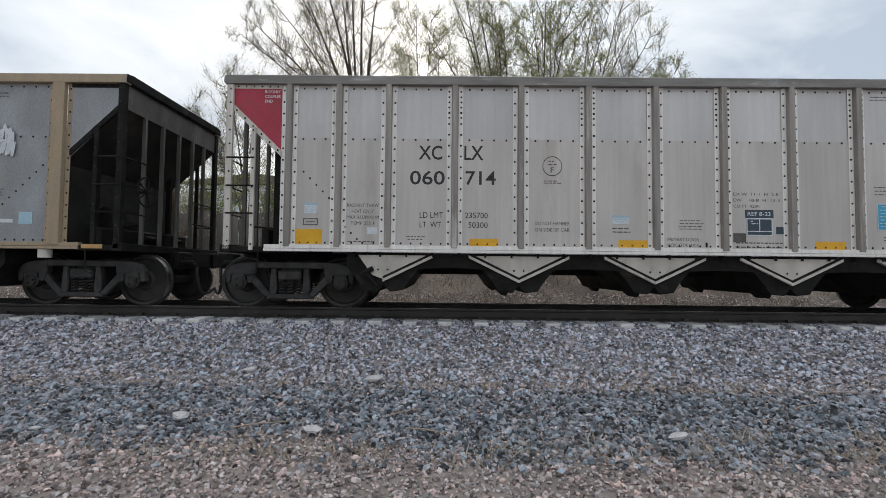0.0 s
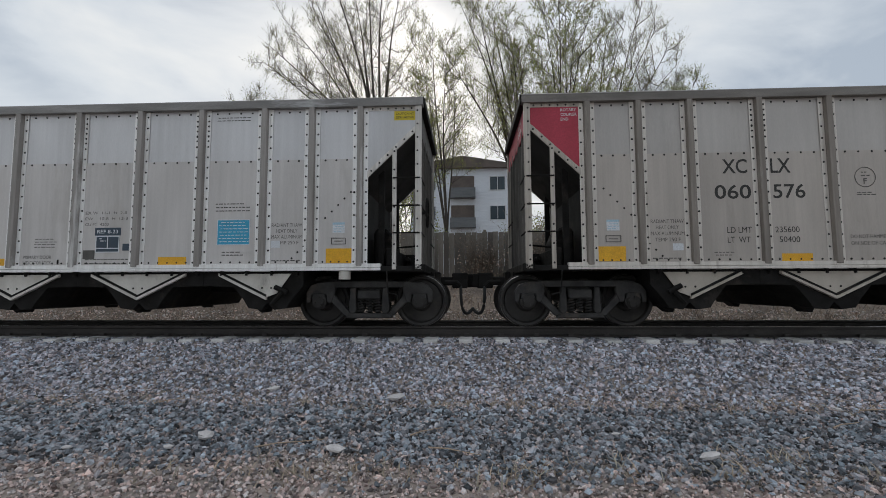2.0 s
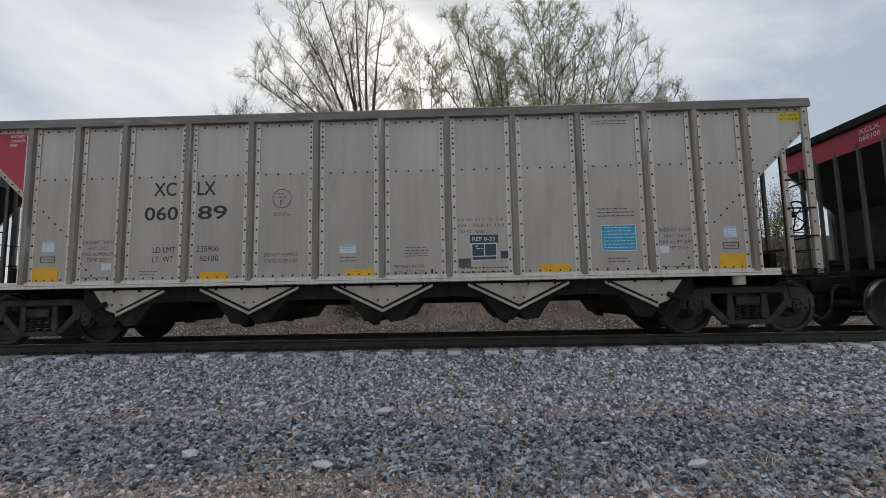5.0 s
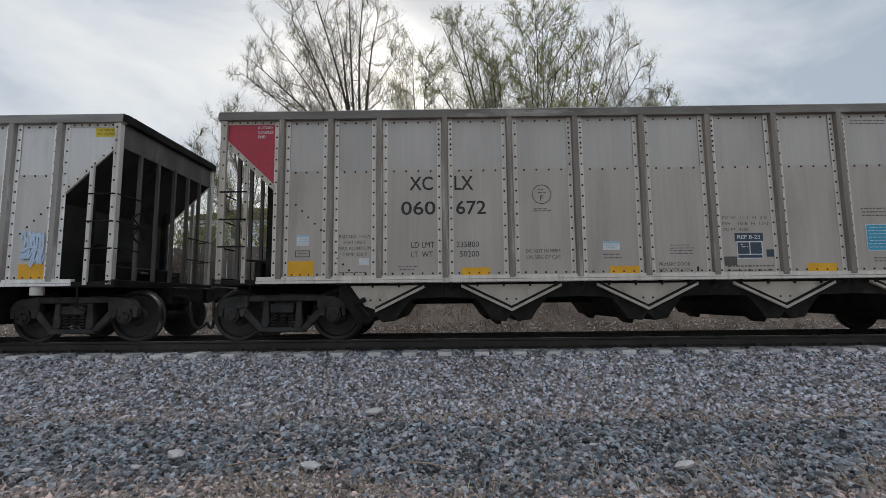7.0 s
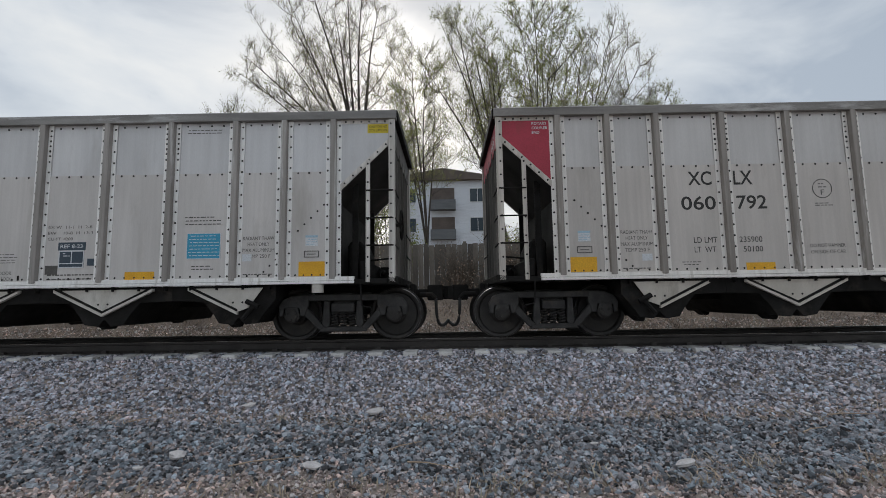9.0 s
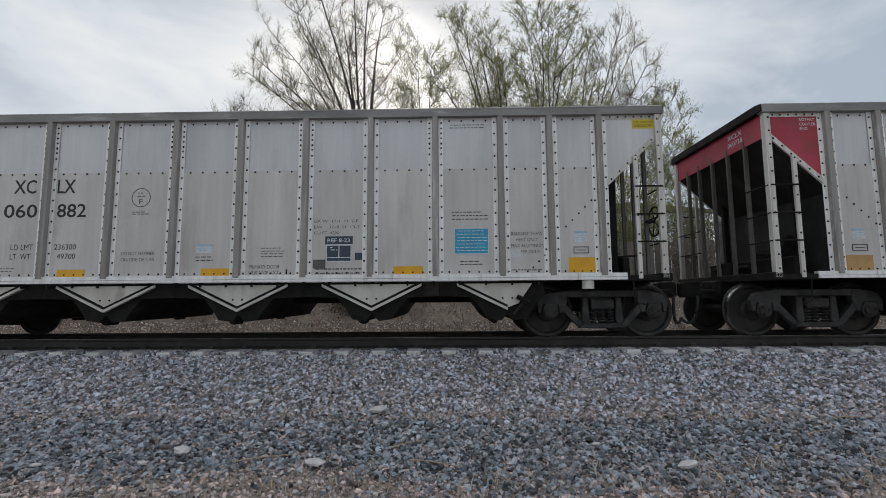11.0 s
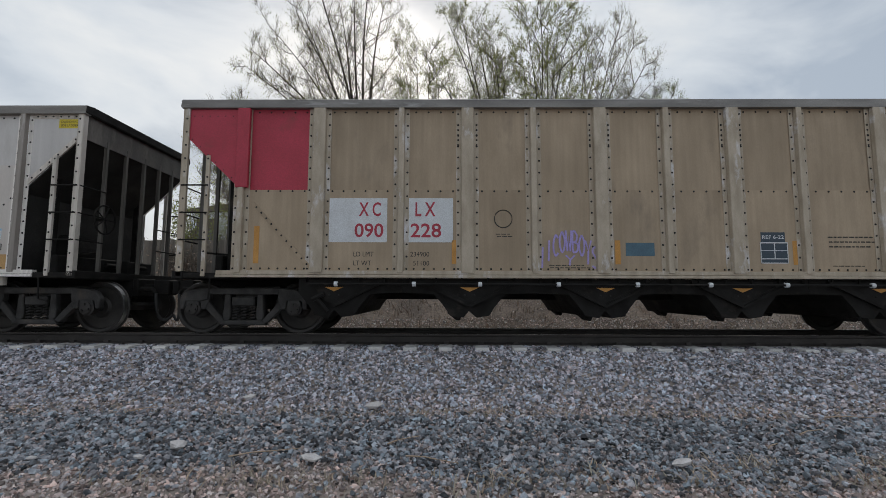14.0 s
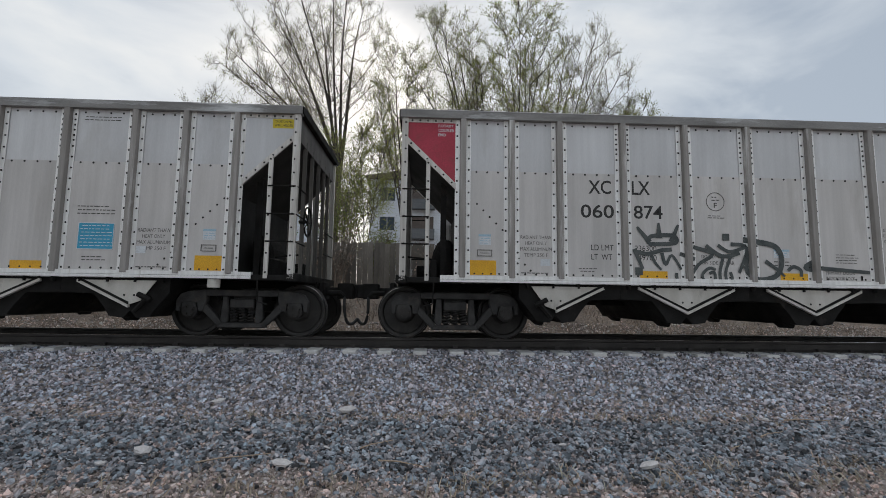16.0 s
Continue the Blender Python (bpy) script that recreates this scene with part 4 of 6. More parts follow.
def hopper_bottom(car, skirt="door"):
    part("centre_sill", Build().box(-0.05, LENGTH + 0.05, -0.2, 0.2, 0.62, 1.0), M["under"], car, "black centre sill", 0.01)
    c = [2.70, 4.98, 7.254, 9.53, 11.81]
    for i, x in enumerate(c):
        for y0, y1 in ((-1.50, -1.485), (1.485, 1.50)):
            left, right = (x - 0.42 if i == 0 else x - 0.80), (x + 0.42 if i == 4 else x + 0.80)
            lz, rz = (0.61 if i == 0 else 0.93), (0.61 if i == 4 else 0.93)
            poly = [(left, 0.94), (left + (0.24 if i == 0 else 0), lz), (x, 0.545), (right - (0.24 if i == 4 else 0), rz), (right, 0.94)]
            sheet = part("hopper_skirt", Build().prism(poly, y0, y1), M[skirt], car, "white V-shaped hopper skirt sheet")
            for e in (-1, 1):
                if (e < 0 and i == 0) or (e > 0 and i == 4):
                    continue
                o = 0.024
                f = [(x, 0.50), (x + e * 0.84, 0.905), (x + e * 0.84, 0.95), (x, 0.545)]
                part("skirt_flange", Build().prism(f if e > 0 else f[::-1], y0 - o, y1 + o), M[skirt], sheet, "white flange along the edge")
                # the flange's shadow on the skirt, laid on as a dark strip
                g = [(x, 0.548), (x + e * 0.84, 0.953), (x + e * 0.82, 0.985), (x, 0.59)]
                part("flange_shadow_strip", Build().prism(g if e > 0 else g[::-1], y0 - 0.008, y1 + 0.008), M["under"], sheet, "dark strip standing in for shade along the flange")
            rv = Build()
            if y0 < 0:
                rv.dot(x - 0.08, y0 - 0.001, 0.70).dot(x + 0.08, y0 - 0.001, 0.70)
                part("skirt_rivets", rv, M["rivet"], sheet)
    for i, a in enumerate(c):
        lo = a - (0.62 if i == 0 else 1.137)
        hi = a + (0.62 if i == 4 else 1.137)
        poly = [(lo, 0.98), (lo, 0.74)] + ([] if i == 0 else [(a - 0.60, 0.72)]) + [(a - 0.42, 0.50), (a - 0.33, 0.36), (a - 0.10, 0.33), (a, 0.45), (a + 0.12, 0.33), (a + 0.33, 0.36), (a + 0.42, 0.50)]
        poly += ([] if i == 4 else [(a + 0.60, 0.72)]) + [(hi, 0.74), (hi, 0.98)]
        part("hopper_chute", Build().prism(poly, -1.45, 1.45), M["under"], car, "black hopper discharge chute")
        if i in (0, 4):
            e = -1 if i == 0 else 1
            part("door_lever", Build().tube([(a + e * 0.36, -1.53, 0.62), (a + e * 0.16, -1.54, 0.72)], 0.045, 6).tube([(a + e * 0.30, -1.53, 0.66), (a + e * 0.10, -1.52, 0.43)], 0.035, 6), M["under"], car, "black door lever")
        for y in (-1.2, 0.9):
            g = [(a - 0.38, 0.40), (a - 0.22, 0.27), (a - 0.16, 0.27), (a - 0.10, 0.40)]
            part("gate_lug", Build().prism(g, y, y + 0.3), M["under"], car, "", 0.01)
    for i in range(24):
        x = 2.2 + i * 0.44
        part("sill_bracket", Build().box(x, x + 0.03, -1.53, -1.40, 0.91, 0.985), M["under"], car)


def side_wall(car, side, stakes=STAKES, wide=(), up="upper", low="lower", stake="stake", strip="strip", red_bay=False):
    """One side in sheets between stakes; only the near side carries rivets."""
    def Y(a, c):
        return (a, c) if side < 0 else (-c, -a)
    n_bays = len(stakes) - 1
    for i in range(n_bays):
        x0, x1 = stakes[i], stakes[i + 1]
        mat = M["red"] if red_bay and i == 0 else M[up]
        part("upper_sheet", Build().box(x0, x1, *Y(-1.530, -1.515), SEAM - 0.03, TOP - 0.15), mat, car, "upper side sheet")
        part("lower_sheet", Build().box(x0, x1, *Y(-1.540, -1.520), FLOOR, SEAM), M[low], car, "dusty lower side sheet")
    for i, x in enumerate(stakes):
        w = 0.115 if i in wide else 0.058
        hat = [(x - w, -1.545), (x - w + 0.012, -1.622), (x + w - 0.012, -1.622), (x + w, -1.545)]
        b = Build()
        n = len(hat)
        vs = [(p, q if side < 0 else -q, FLOOR - 0.01) for p, q in hat] + [(p, q if side < 0 else -q, TOP - 0.13) for p, q in hat]
        b.add(vs, [(3, 2, 1, 0), (4, 5, 6, 7)] + [(j, (j + 1) % n, n + (j + 1) % n, n + j) for j in range(n)])
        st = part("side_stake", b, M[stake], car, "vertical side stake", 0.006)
        for e in (-1, 1):
            a, c = sorted((x + e * w, x + e * (w + 0.077)))
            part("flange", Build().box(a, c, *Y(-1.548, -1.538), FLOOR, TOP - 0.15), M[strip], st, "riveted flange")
        if side < 0:
            rv = Build()
            for e in (-1, 1):
                rivet_row(rv, x + e * (w + 0.044), FLOOR + 0.06, TOP - 0.25, -1.548, 0.185 if i % 2 else 0.2)
                if i in (3, 5, 7, 9):
                    rivet_row(rv, x + e * (w + 0.044), 3.25, 3.6, -1.548, 0.085)
            part("rivets", rv, M["rivet"], st)["kind"] = "stuff"
    prof = [(-1.625, TOP - 0.16), (-1.615, TOP - 0.02), (-1.59, TOP), (-1.49, TOP), (-1.49, TOP - 0.16)]
    part("top_chord", Build().prism_x([(q if side < 0 else -q, z) for q, z in prof], 0.0, LENGTH), M["chord"] if up in ("upper", "brown") else M[stake], car, "weathered top chord", 0.004)
    part("side_sill", Build().box(0.72, LENGTH - 0.72, *Y(-1.60, -1.50), 1.035, 1.10).box(0.72, LENGTH - 0.72, *Y(-1.615, -1.50), 0.985, 1.03), M[strip], car, "riveted side sill", 0.004)
    if side < 0:
        b = Build()
        for i in range(n_bays):
            x0, x1 = stakes[i] + 0.14, stakes[i + 1] - 0.14
            rivet_line(b, x0, x1, SEAM - 0.02, -1.541, 0.2)
            rivet_line(b, x0, x1, TOP - 0.21, -1.531, 0.2)
            rivet_line(b, x0, x1, FLOOR + 0.06, -1.541, 0.16)
        k = 5 if up == "upper" else 9
        for i in range(k if up != "brown" else 0):
            b.dot(stakes[0] + 0.25 + 0.11 * i, -1.541, (2.32 if k == 5 else 2.6) - 0.11 * i)
            b.dot(stakes[-1] - 0.16 - 0.11 * i, -1.541, (2.32 if k == 5 else 2.5) - 0.11 * i)
        if k == 5:
            for i in range(3):
                b.dot(2.06 + 0.1 * i, -1.541, 1.40 - 0.1 * i)
                b.dot(LENGTH - 2.06 - 0.1 * i, -1.541, 1.40 - 0.1 * i)
        part("sheet_rivets", b, M["rivet"], car)["kind"] = "stuff"


def common_marks(car, faded):
    y = -1.5425
    K = M["black"]
    F = M["faint"]
    yel = M["faded_yellow"] if faded else M["yellow"]
    for x0, x1, z0, z1 in ((1.18, 1.67, 1.115, 1.36), (4.15, 4.63, 1.10, 1.225), (6.63, 7.12, 1.10, 1.225), (9.90, 10.40, 1.10, 1.235), (12.84, 13.33, 1.115, 1.36)):
        part("reflector", Build().box(x0, x1, y - 0.002, -1.541, z0, z1), yel, car, "yellow reflective patch")
    part("marking", letters("XC", 3.28, 3.68, 2.54, 2.78, y, K, 0.012), None, car, "black stencilled letters")
    part("marking", letters("LX", 4.05, 4.37, 2.54, 2.78, y, K, 0.012), None, car, "black stencilled letters")
    part("marking", letters("LD LMT", 3.31, 3.70, 1.565, 1.66, y, K), None, car)
    part("marking", letters("LT  WT", 3.31, 3.67, 1.405, 1.50, y, K), None, car)
    for cx in (2.355, 12.155):
        for k, (s, w) in enumerate((("RADIANT THAW", 0.53), ("HEAT ONLY", 0.37), ("MAX ALUMINUM", 0.54), ("TEMP 250 F", 0.41))):
            z = 1.735 - 0.1 * k
            part("marking", letters(s, cx - w / 2, cx + w / 2, z, z + 0.06, y, F), None, car)
    for s, z in (("DO NOT HAMMER", 1.46), ("ON SIDE OF CAR", 1.355)):
        part("marking", letters(s, 5.24, 5.82, z, z + 0.06, y, F), None, car)
    for s, z in (("PRIMARY DOOR", 1.215), ("INDICATOR LOCK", 1.12)):
        part("marking", letters(s, 7.45, 7.97, z, z + 0.06, y, F), None, car)
    for s, z, x1 in (("EX W  11-1  H  2-8", 1.985, 9.30), ("EW    10-8  H  13-3", 1.885, 9.32), ("CU FT  4200", 1.785, 8.98)):
        part("marking", letters(s, 8.55, x1, z, z + 0.05, y, F), None, car)
    part("ring", Build().tube([(5.53 + 0.16 * math.cos(a * 0.2618), y, 2.45 + 0.16 * math.sin(a * 0.2618)) for a in range(25)], 0.006, 4), F, car, "thin stencilled ring")
    part("marking", letters("F", 5.50, 5.56, 2.34, 2.43, y, F, 0.01), None, car)
    b = Build()
    bars(b, 5.43, 5.64, (2.53, 2.475), y, 0.026, 2)
    bars(b, 5.38, 5.68, (2.20, 2.165), y, 0.02, 3)
    bars(b, 3.08, 3.40, (1.25, 1.205), y, 0.02, 4)
    bars(b, 6.50, 6.83, (1.42, 1.36), y, 0.025, 5)
    bars(b, 7.62, 8.06, (1.56, 1.51, 1.465, 1.42), y, 0.018, 6)
    bars(b, 8.57, 9.36, (1.20, 1.13), y, 0.03, 7)
    bars(b, 10.88, 11.5, (2.14, 2.08, 2.02), y, 0.024, 8)
    bars(b, 10.86, 11.48, (3.66, 3.61), y + 0.010, 0.02, 9)
    bars(b, 11.0, 11.4, (1.31, 1.26), y, 0.024, 10)
    bars(b, 2.08, 2.62, (1.16,), y, 0.024, 11)
    bars(b, 11.88, 12.42, (1.16,), y, 0.024, 12)
    part("small_print", b, F, car, "small worn stencilled lines")["kind"] = "stuff"
    part("latch_mark", Build().box(8.08, 8.105, y - 0.01, y, 1.12, 1.2), M["under"], car)
    # decals
    part("white_tag", Build().box(2.43, 2.60, y - 0.002, -1.541, 1.285, 1.40), M["white"], car, "small white tag")
    part("white_tag", Build().box(11.88, 12.04, y - 0.002, -1.541, 1.38, 1.50), M["white"], car, "small white tag")
    st = part("sticker", Build().box(6.53, 6.81, y - 0.002, -1.541, 1.49, 1.635), M["white"], car, "white sticker with blue lines")
    part("sticker_lines", bars(Build().box(6.53, 6.81, y - 0.0045, y - 0.002, 1.60, 1.635), 6.55, 6.80, (1.57, 1.53), y - 0.003, 0.02, 21), M["pale_blue"], st)["kind"] = "stuff"
    for x in (1.37, 12.95):
        d = part("decal", Build().box(x, x + 0.21, y - 0.002, -1.541, 1.62, 1.80), M["white"], car, "pale decal with a blue head")
        part("decal_head", bars(Build().box(x, x + 0.21, y - 0.004, y - 0.002, 1.765, 1.80), x + 0.01, x + 0.2, (1.73, 1.69, 1.65), y - 0.003, 0.016, 22), M["pale_blue"], d)["kind"] = "stuff"
        fr = Build()
        for r in ((x - 0.02, x + 0.23, 1.43, 1.44), (x - 0.02, x + 0.23, 1.53, 1.54), (x - 0.02, x - 0.01, 1.43, 1.54), (x + 0.22, x + 0.23, 1.43, 1.54), (x + 0.03, x + 0.18, 1.48, 1.49)):
            fr.box(r[0], r[1], y - 0.008, y, r[2], r[3])
        part("card_holder", fr, M["faint"], car, "small metal card frame")
    pl = part("placard", Build().box(10.93, 11.51, y - 0.002, -1.541, 1.43, 1.87), M["cyan"], car, "bright cyan placard with white lines")
    edge = Build()
    for r in ((10.93, 11.51, 1.43, 1.442), (10.93, 11.51, 1.858, 1.87), (10.93, 10.942, 1.442, 1.858), (11.498, 11.51, 1.442, 1.858)):
        edge.box(r[0], r[1], y - 0.004, y - 0.002, r[2], r[3])
    part("placard_border", edge, M["white"], pl, "thin white border")
    part("placard_lines", bars(Build(), 10.96, 11.49, [1.82 - 0.055 * i for i in range(7)], y - 0.003, 0.016, 23), M["white"], pl)["kind"] = "stuff"
    blk = part("stencil_block", Build().box(8.74, 9.21, y - 0.002, -1.541, 1.615, 1.75).box(8.76, 9.19, y - 0.002, -1.541, 1.32, 1.612), M["navy"], car, "dark blue stencil block")
    part("block_date", letters("REF 8-23", 8.78, 9.16, 1.65, 1.715, y - 0.0035, M["white"], 0.01), None, blk)
    g = Build()
    for r in ((8.76, 9.19, 1.592, 1.612), (8.76, 9.19, 1.32, 1.335), (8.76, 9.19, 1.385, 1.40), (8.76, 8.775, 1.32, 1.612), (9.175, 9.19, 1.32, 1.612), (8.97, 8.985, 1.385, 1.612)):
        g.box(r[0], r[1], y - 0.004, y - 0.002, r[2], r[3])
    bars(g, 8.80, 8.95, (1.56, 1.52), y - 0.003, 0.022, 24)
    part("block_grid", g, M["white"], blk)["kind"] = "stuff"
    part("patch", Build().box(9.25, 9.40, y - 0.0015, -1.541, 1.35, 1.47), M["navy"], car, "dark square patch")
    part("patch", Build().box(8.54, 8.75, y - 0.0015, -1.541, 1.21, 1.36), M["faint"], car, "dull grey patch")
    part("rotary_note", letters("ROTARY", 0.66, 0.92, 3.645, 3.695, -1.5475, M["white"], 0.01), None, car)
    part("rotary_note", letters("COUPLER", 0.66, 0.93, 3.565, 3.615, -1.5475, M["white"], 0.01), None, car)
    part("rotary_note", letters("END", 0.66, 0.79, 3.485, 3.535, -1.5475, M["white"], 0.01), None, car)
    tab = part("caution_tab", Build().box(14.00, 14.37, -1.549, -1.546, 3.55, 3.71), M["tab_yellow"], car, "yellow caution plate")
    part("tab_note", letters("CAUTION NO", 14.03, 14.34, 3.645, 3.685, -1.5505, M["black"]), None, tab)
    part("tab_note", letters("SIDE LADDER", 14.03, 14.34, 3.58, 3.62, -1.5505, M["black"]), None, tab)


def strokes(car, x0, x1, z0, z1, mat, seed, label, width=0.02, waves=5):
    """An illegible spray-paint scrawl: upright looping strokes that lean and cross on the sheet."""
    rng = random.Random(seed)
    b = Build()
    n = waves + 2
    for i in range(n):
        x = x0 + (x1 - x0) * (i + 0.5) / n
        cw = (x1 - x0) / n
        y = -1.5495 - 0.003 * i
        lo, hi = z0 + (z1 - z0) * rng.uniform(0, 0.2), z1 - (z1 - z0) * rng.uniform(0, 0.3)
        pts = [(x - cw * rng.uniform(0.5, 1.0), lo + (hi - lo) * rng.uniform(0.5, 0.9)), (x, hi), (x + cw * rng.uniform(0.1, 0.5), (lo + hi) / 2),
               (x - cw * rng.uniform(0.2, 0.6), lo), (x + cw * 0.3, lo + (hi - lo) * rng.uniform(0.0, 0.2)), (x + cw * rng.uniform(0.6, 1.0), lo + (hi - lo) * rng.uniform(0.2, 0.6))]
        b.ribbon(curve_through(pts), y, width, width * 0.6)
    y = -1.5495 - 0.003 * n
    b.ribbon(curve_through([(x0, z0 + (z1 - z0) * 0.35), ((x0 + x1) / 2, z0 + (z1 - z0) * 0.5), (x1, z0 + (z1 - z0) * 0.3)]), y, width * 0.8)
    part("graffiti", b, mat, car, label)["kind"] = "stuff"


GLYPHS = {
    "C": [[(0.9, 0.85), (0.5, 1.0), (0.1, 0.6), (0.15, 0.2), (0.5, 0.0), (0.9, 0.15)]],
    "O": [[(0.5, 1.0), (0.1, 0.7), (0.1, 0.3), (0.5, 0.0), (0.9, 0.3), (0.9, 0.7), (0.5, 1.0)]],
    "W": [[(0.0, 1.0), (0.25, 0.0), (0.5, 0.7), (0.75, 0.0), (1.0, 1.0)]],
    "B": [[(0.1, 0.0), (0.1, 1.0), (0.8, 0.85), (0.7, 0.55), (0.1, 0.5), (0.9, 0.4), (0.8, 0.05), (0.1, 0.0)]],
    "Y": [[(0.0, 1.0), (0.5, 0.5), (1.0, 1.0)], [(0.5, 0.5), (0.4, -0.15)]],
    "S": [[(0.9, 0.9), (0.4, 1.0), (0.1, 0.75), (0.85, 0.35), (0.6, 0.0), (0.0, 0.1)]],
    "I": [[(0.5, 1.0), (0.4, 0.0)]], "N": [[(0.1, 0.0), (0.2, 1.0), (0.8, 0.05), (0.9, 1.0)]],
    "K": [[(0.2, 1.0), (0.1, 0.0)], [(0.95, 1.0), (0.2, 0.45), (1.0, 0.05)]],
    "G": [[(0.95, 0.85), (0.5, 1.1), (0.1, 0.6), (0.2, 0.1), (0.6, 0.0), (0.9, 0.35), (0.5, 0.45), (1.5, 0.7)]],
    "Z": [[(0.05, 1.0), (0.95, 1.0), (0.05, 0.0), (1.0, 0.05)]], "E": [[(0.95, 1.0), (0.1, 0.95), (0.1, 0.05), (0.95, 0.0)], [(0.1, 0.5), (0.8, 0.55)]],
    "1": [[(0.5, 1.0), (0.35, 0.0)]], "*": [[(0.1, 0.2), (0.9, 0.8)], [(0.1, 0.8), (0.9, 0.2)], [(0.5, 0.0), (0.5, 1.0)]],
}


def spray(car, word, x0, z0, w, h, mat, label, arch=0.3, width=0.015, slope=0.0):
    """Sprayed letters in an arch."""
    b = Build()
    cw = w / len(word)
    for i, ch in enumerate(word):
        mid = (i + 0.5) / len(word)
        lift = arch * h * math.sin(math.pi * mid) + slope * mid
        for j, line in enumerate(GLYPHS[ch]):
            pts = [(x0 + cw * (i + 0.88 * p), z0 + lift + 0.62 * h * q) for p, q in line]
            b.ribbon(curve_through(pts, 4) if ch in "COBSG" else pts, -1.550 - 0.0015 * ((2 * i + j) % 5), width)
    part("graffiti", b, mat, car, label)["kind"] = "stuff"


def cowboy_tag(car, x0, z0, w, h, mat, label):
    spray(car, "11COWBOYS", x0, z0, w, h, mat, label, 0.6)
    spray(car, "Y", x0 + 0.44 * w, z0 + 0.12, 0.17, 0.24, mat, label, 0)


def finish(car):
    """Cap the ends, hang the running gear and bring the drawing to its true length."""
    for a in (0.0, LENGTH - 0.06):
        part("end_chord", Build().prism_x([(-1.615, TOP - 0.14), (1.615, TOP - 0.14), (1.6, TOP - 0.01), (1.45, TOP + 0.012), (-1.45, TOP + 0.012), (-1.6, TOP - 0.01)], a - 0.02, a + 0.08), M["under"], car, "dark end chord cap", 0.01)
    done = set()
    for ob in car.children_recursive:
        if ob.data.name not in done:
            done.add(ob.data.name)
            ob.data.transform(Matrix.Diagonal((TRUE_LENGTH / LENGTH, 1, 1, 1)))
    build_truck(car, 1.0)
    build_truck(car, TRUE_LENGTH - 1.0)
    build_coupler(car, -1)
    build_coupler(car, 1)
    return car


def build_grey_car(faded=False):
    car = thing("hopper_car", "grey aluminium coal hopper car", "railway car", "coal cars of the train")
    side_wall(car, -1)
    side_wall(car, 1)
    end_cage(car, -1, True)
    end_cage(car, 1, False)
    hopper_bottom(car)
    common_marks(car, faded)
    return finish(car)


def build_old_car():
    """The car before the numbered ones: smooth grey-blue sheets, a tan end stake and dark ladders."""
    car = thing("hopper_car", "weathered grey-blue coal hopper car with a tan end stake", "railway car", "coal cars of the train")
    stakes = [1.15, 2.6, 4.1, 5.6, 7.2, 8.8, 10.3, 11.8, 13.358]
    for side in (-1, 1):
        side_wall(car, side, stakes, (0, 8), "old_grey", "old_grey", "tan", "tan")
    end_cage(car, -1, True, "under")
    end_cage(car, 1, False, "under", "old_grey")
    hopper_bottom(car, "under")
    y = -1.5425
    part("tag", Build().box(12.3, 12.62, y - 0.002, -1.541, 1.42, 1.48), M["white"], car, "small white tag")
    part("tag", Build().box(12.72, 12.95, y - 0.002, -1.541, 1.40, 1.60), M["pale_blue"], car, "small pale blue tag")
    part("small_print", bars(Build(), 12.05, 12.45, (1.98, 1.93, 1.88, 3.62, 3.56), y - 0.002, 0.024, 31), M["faint"], car)["kind"] = "stuff"
    strokes(car, 12.25, 12.6, 2.5, 3.1, M["white"], 41, "white chalky scribble")
    part("reflector", Build().box(13.85, 14.2, -1.61, -1.6, 1.0, 1.07), M["faded_yellow"], car, "faded yellow reflective patch")
    return finish(car)


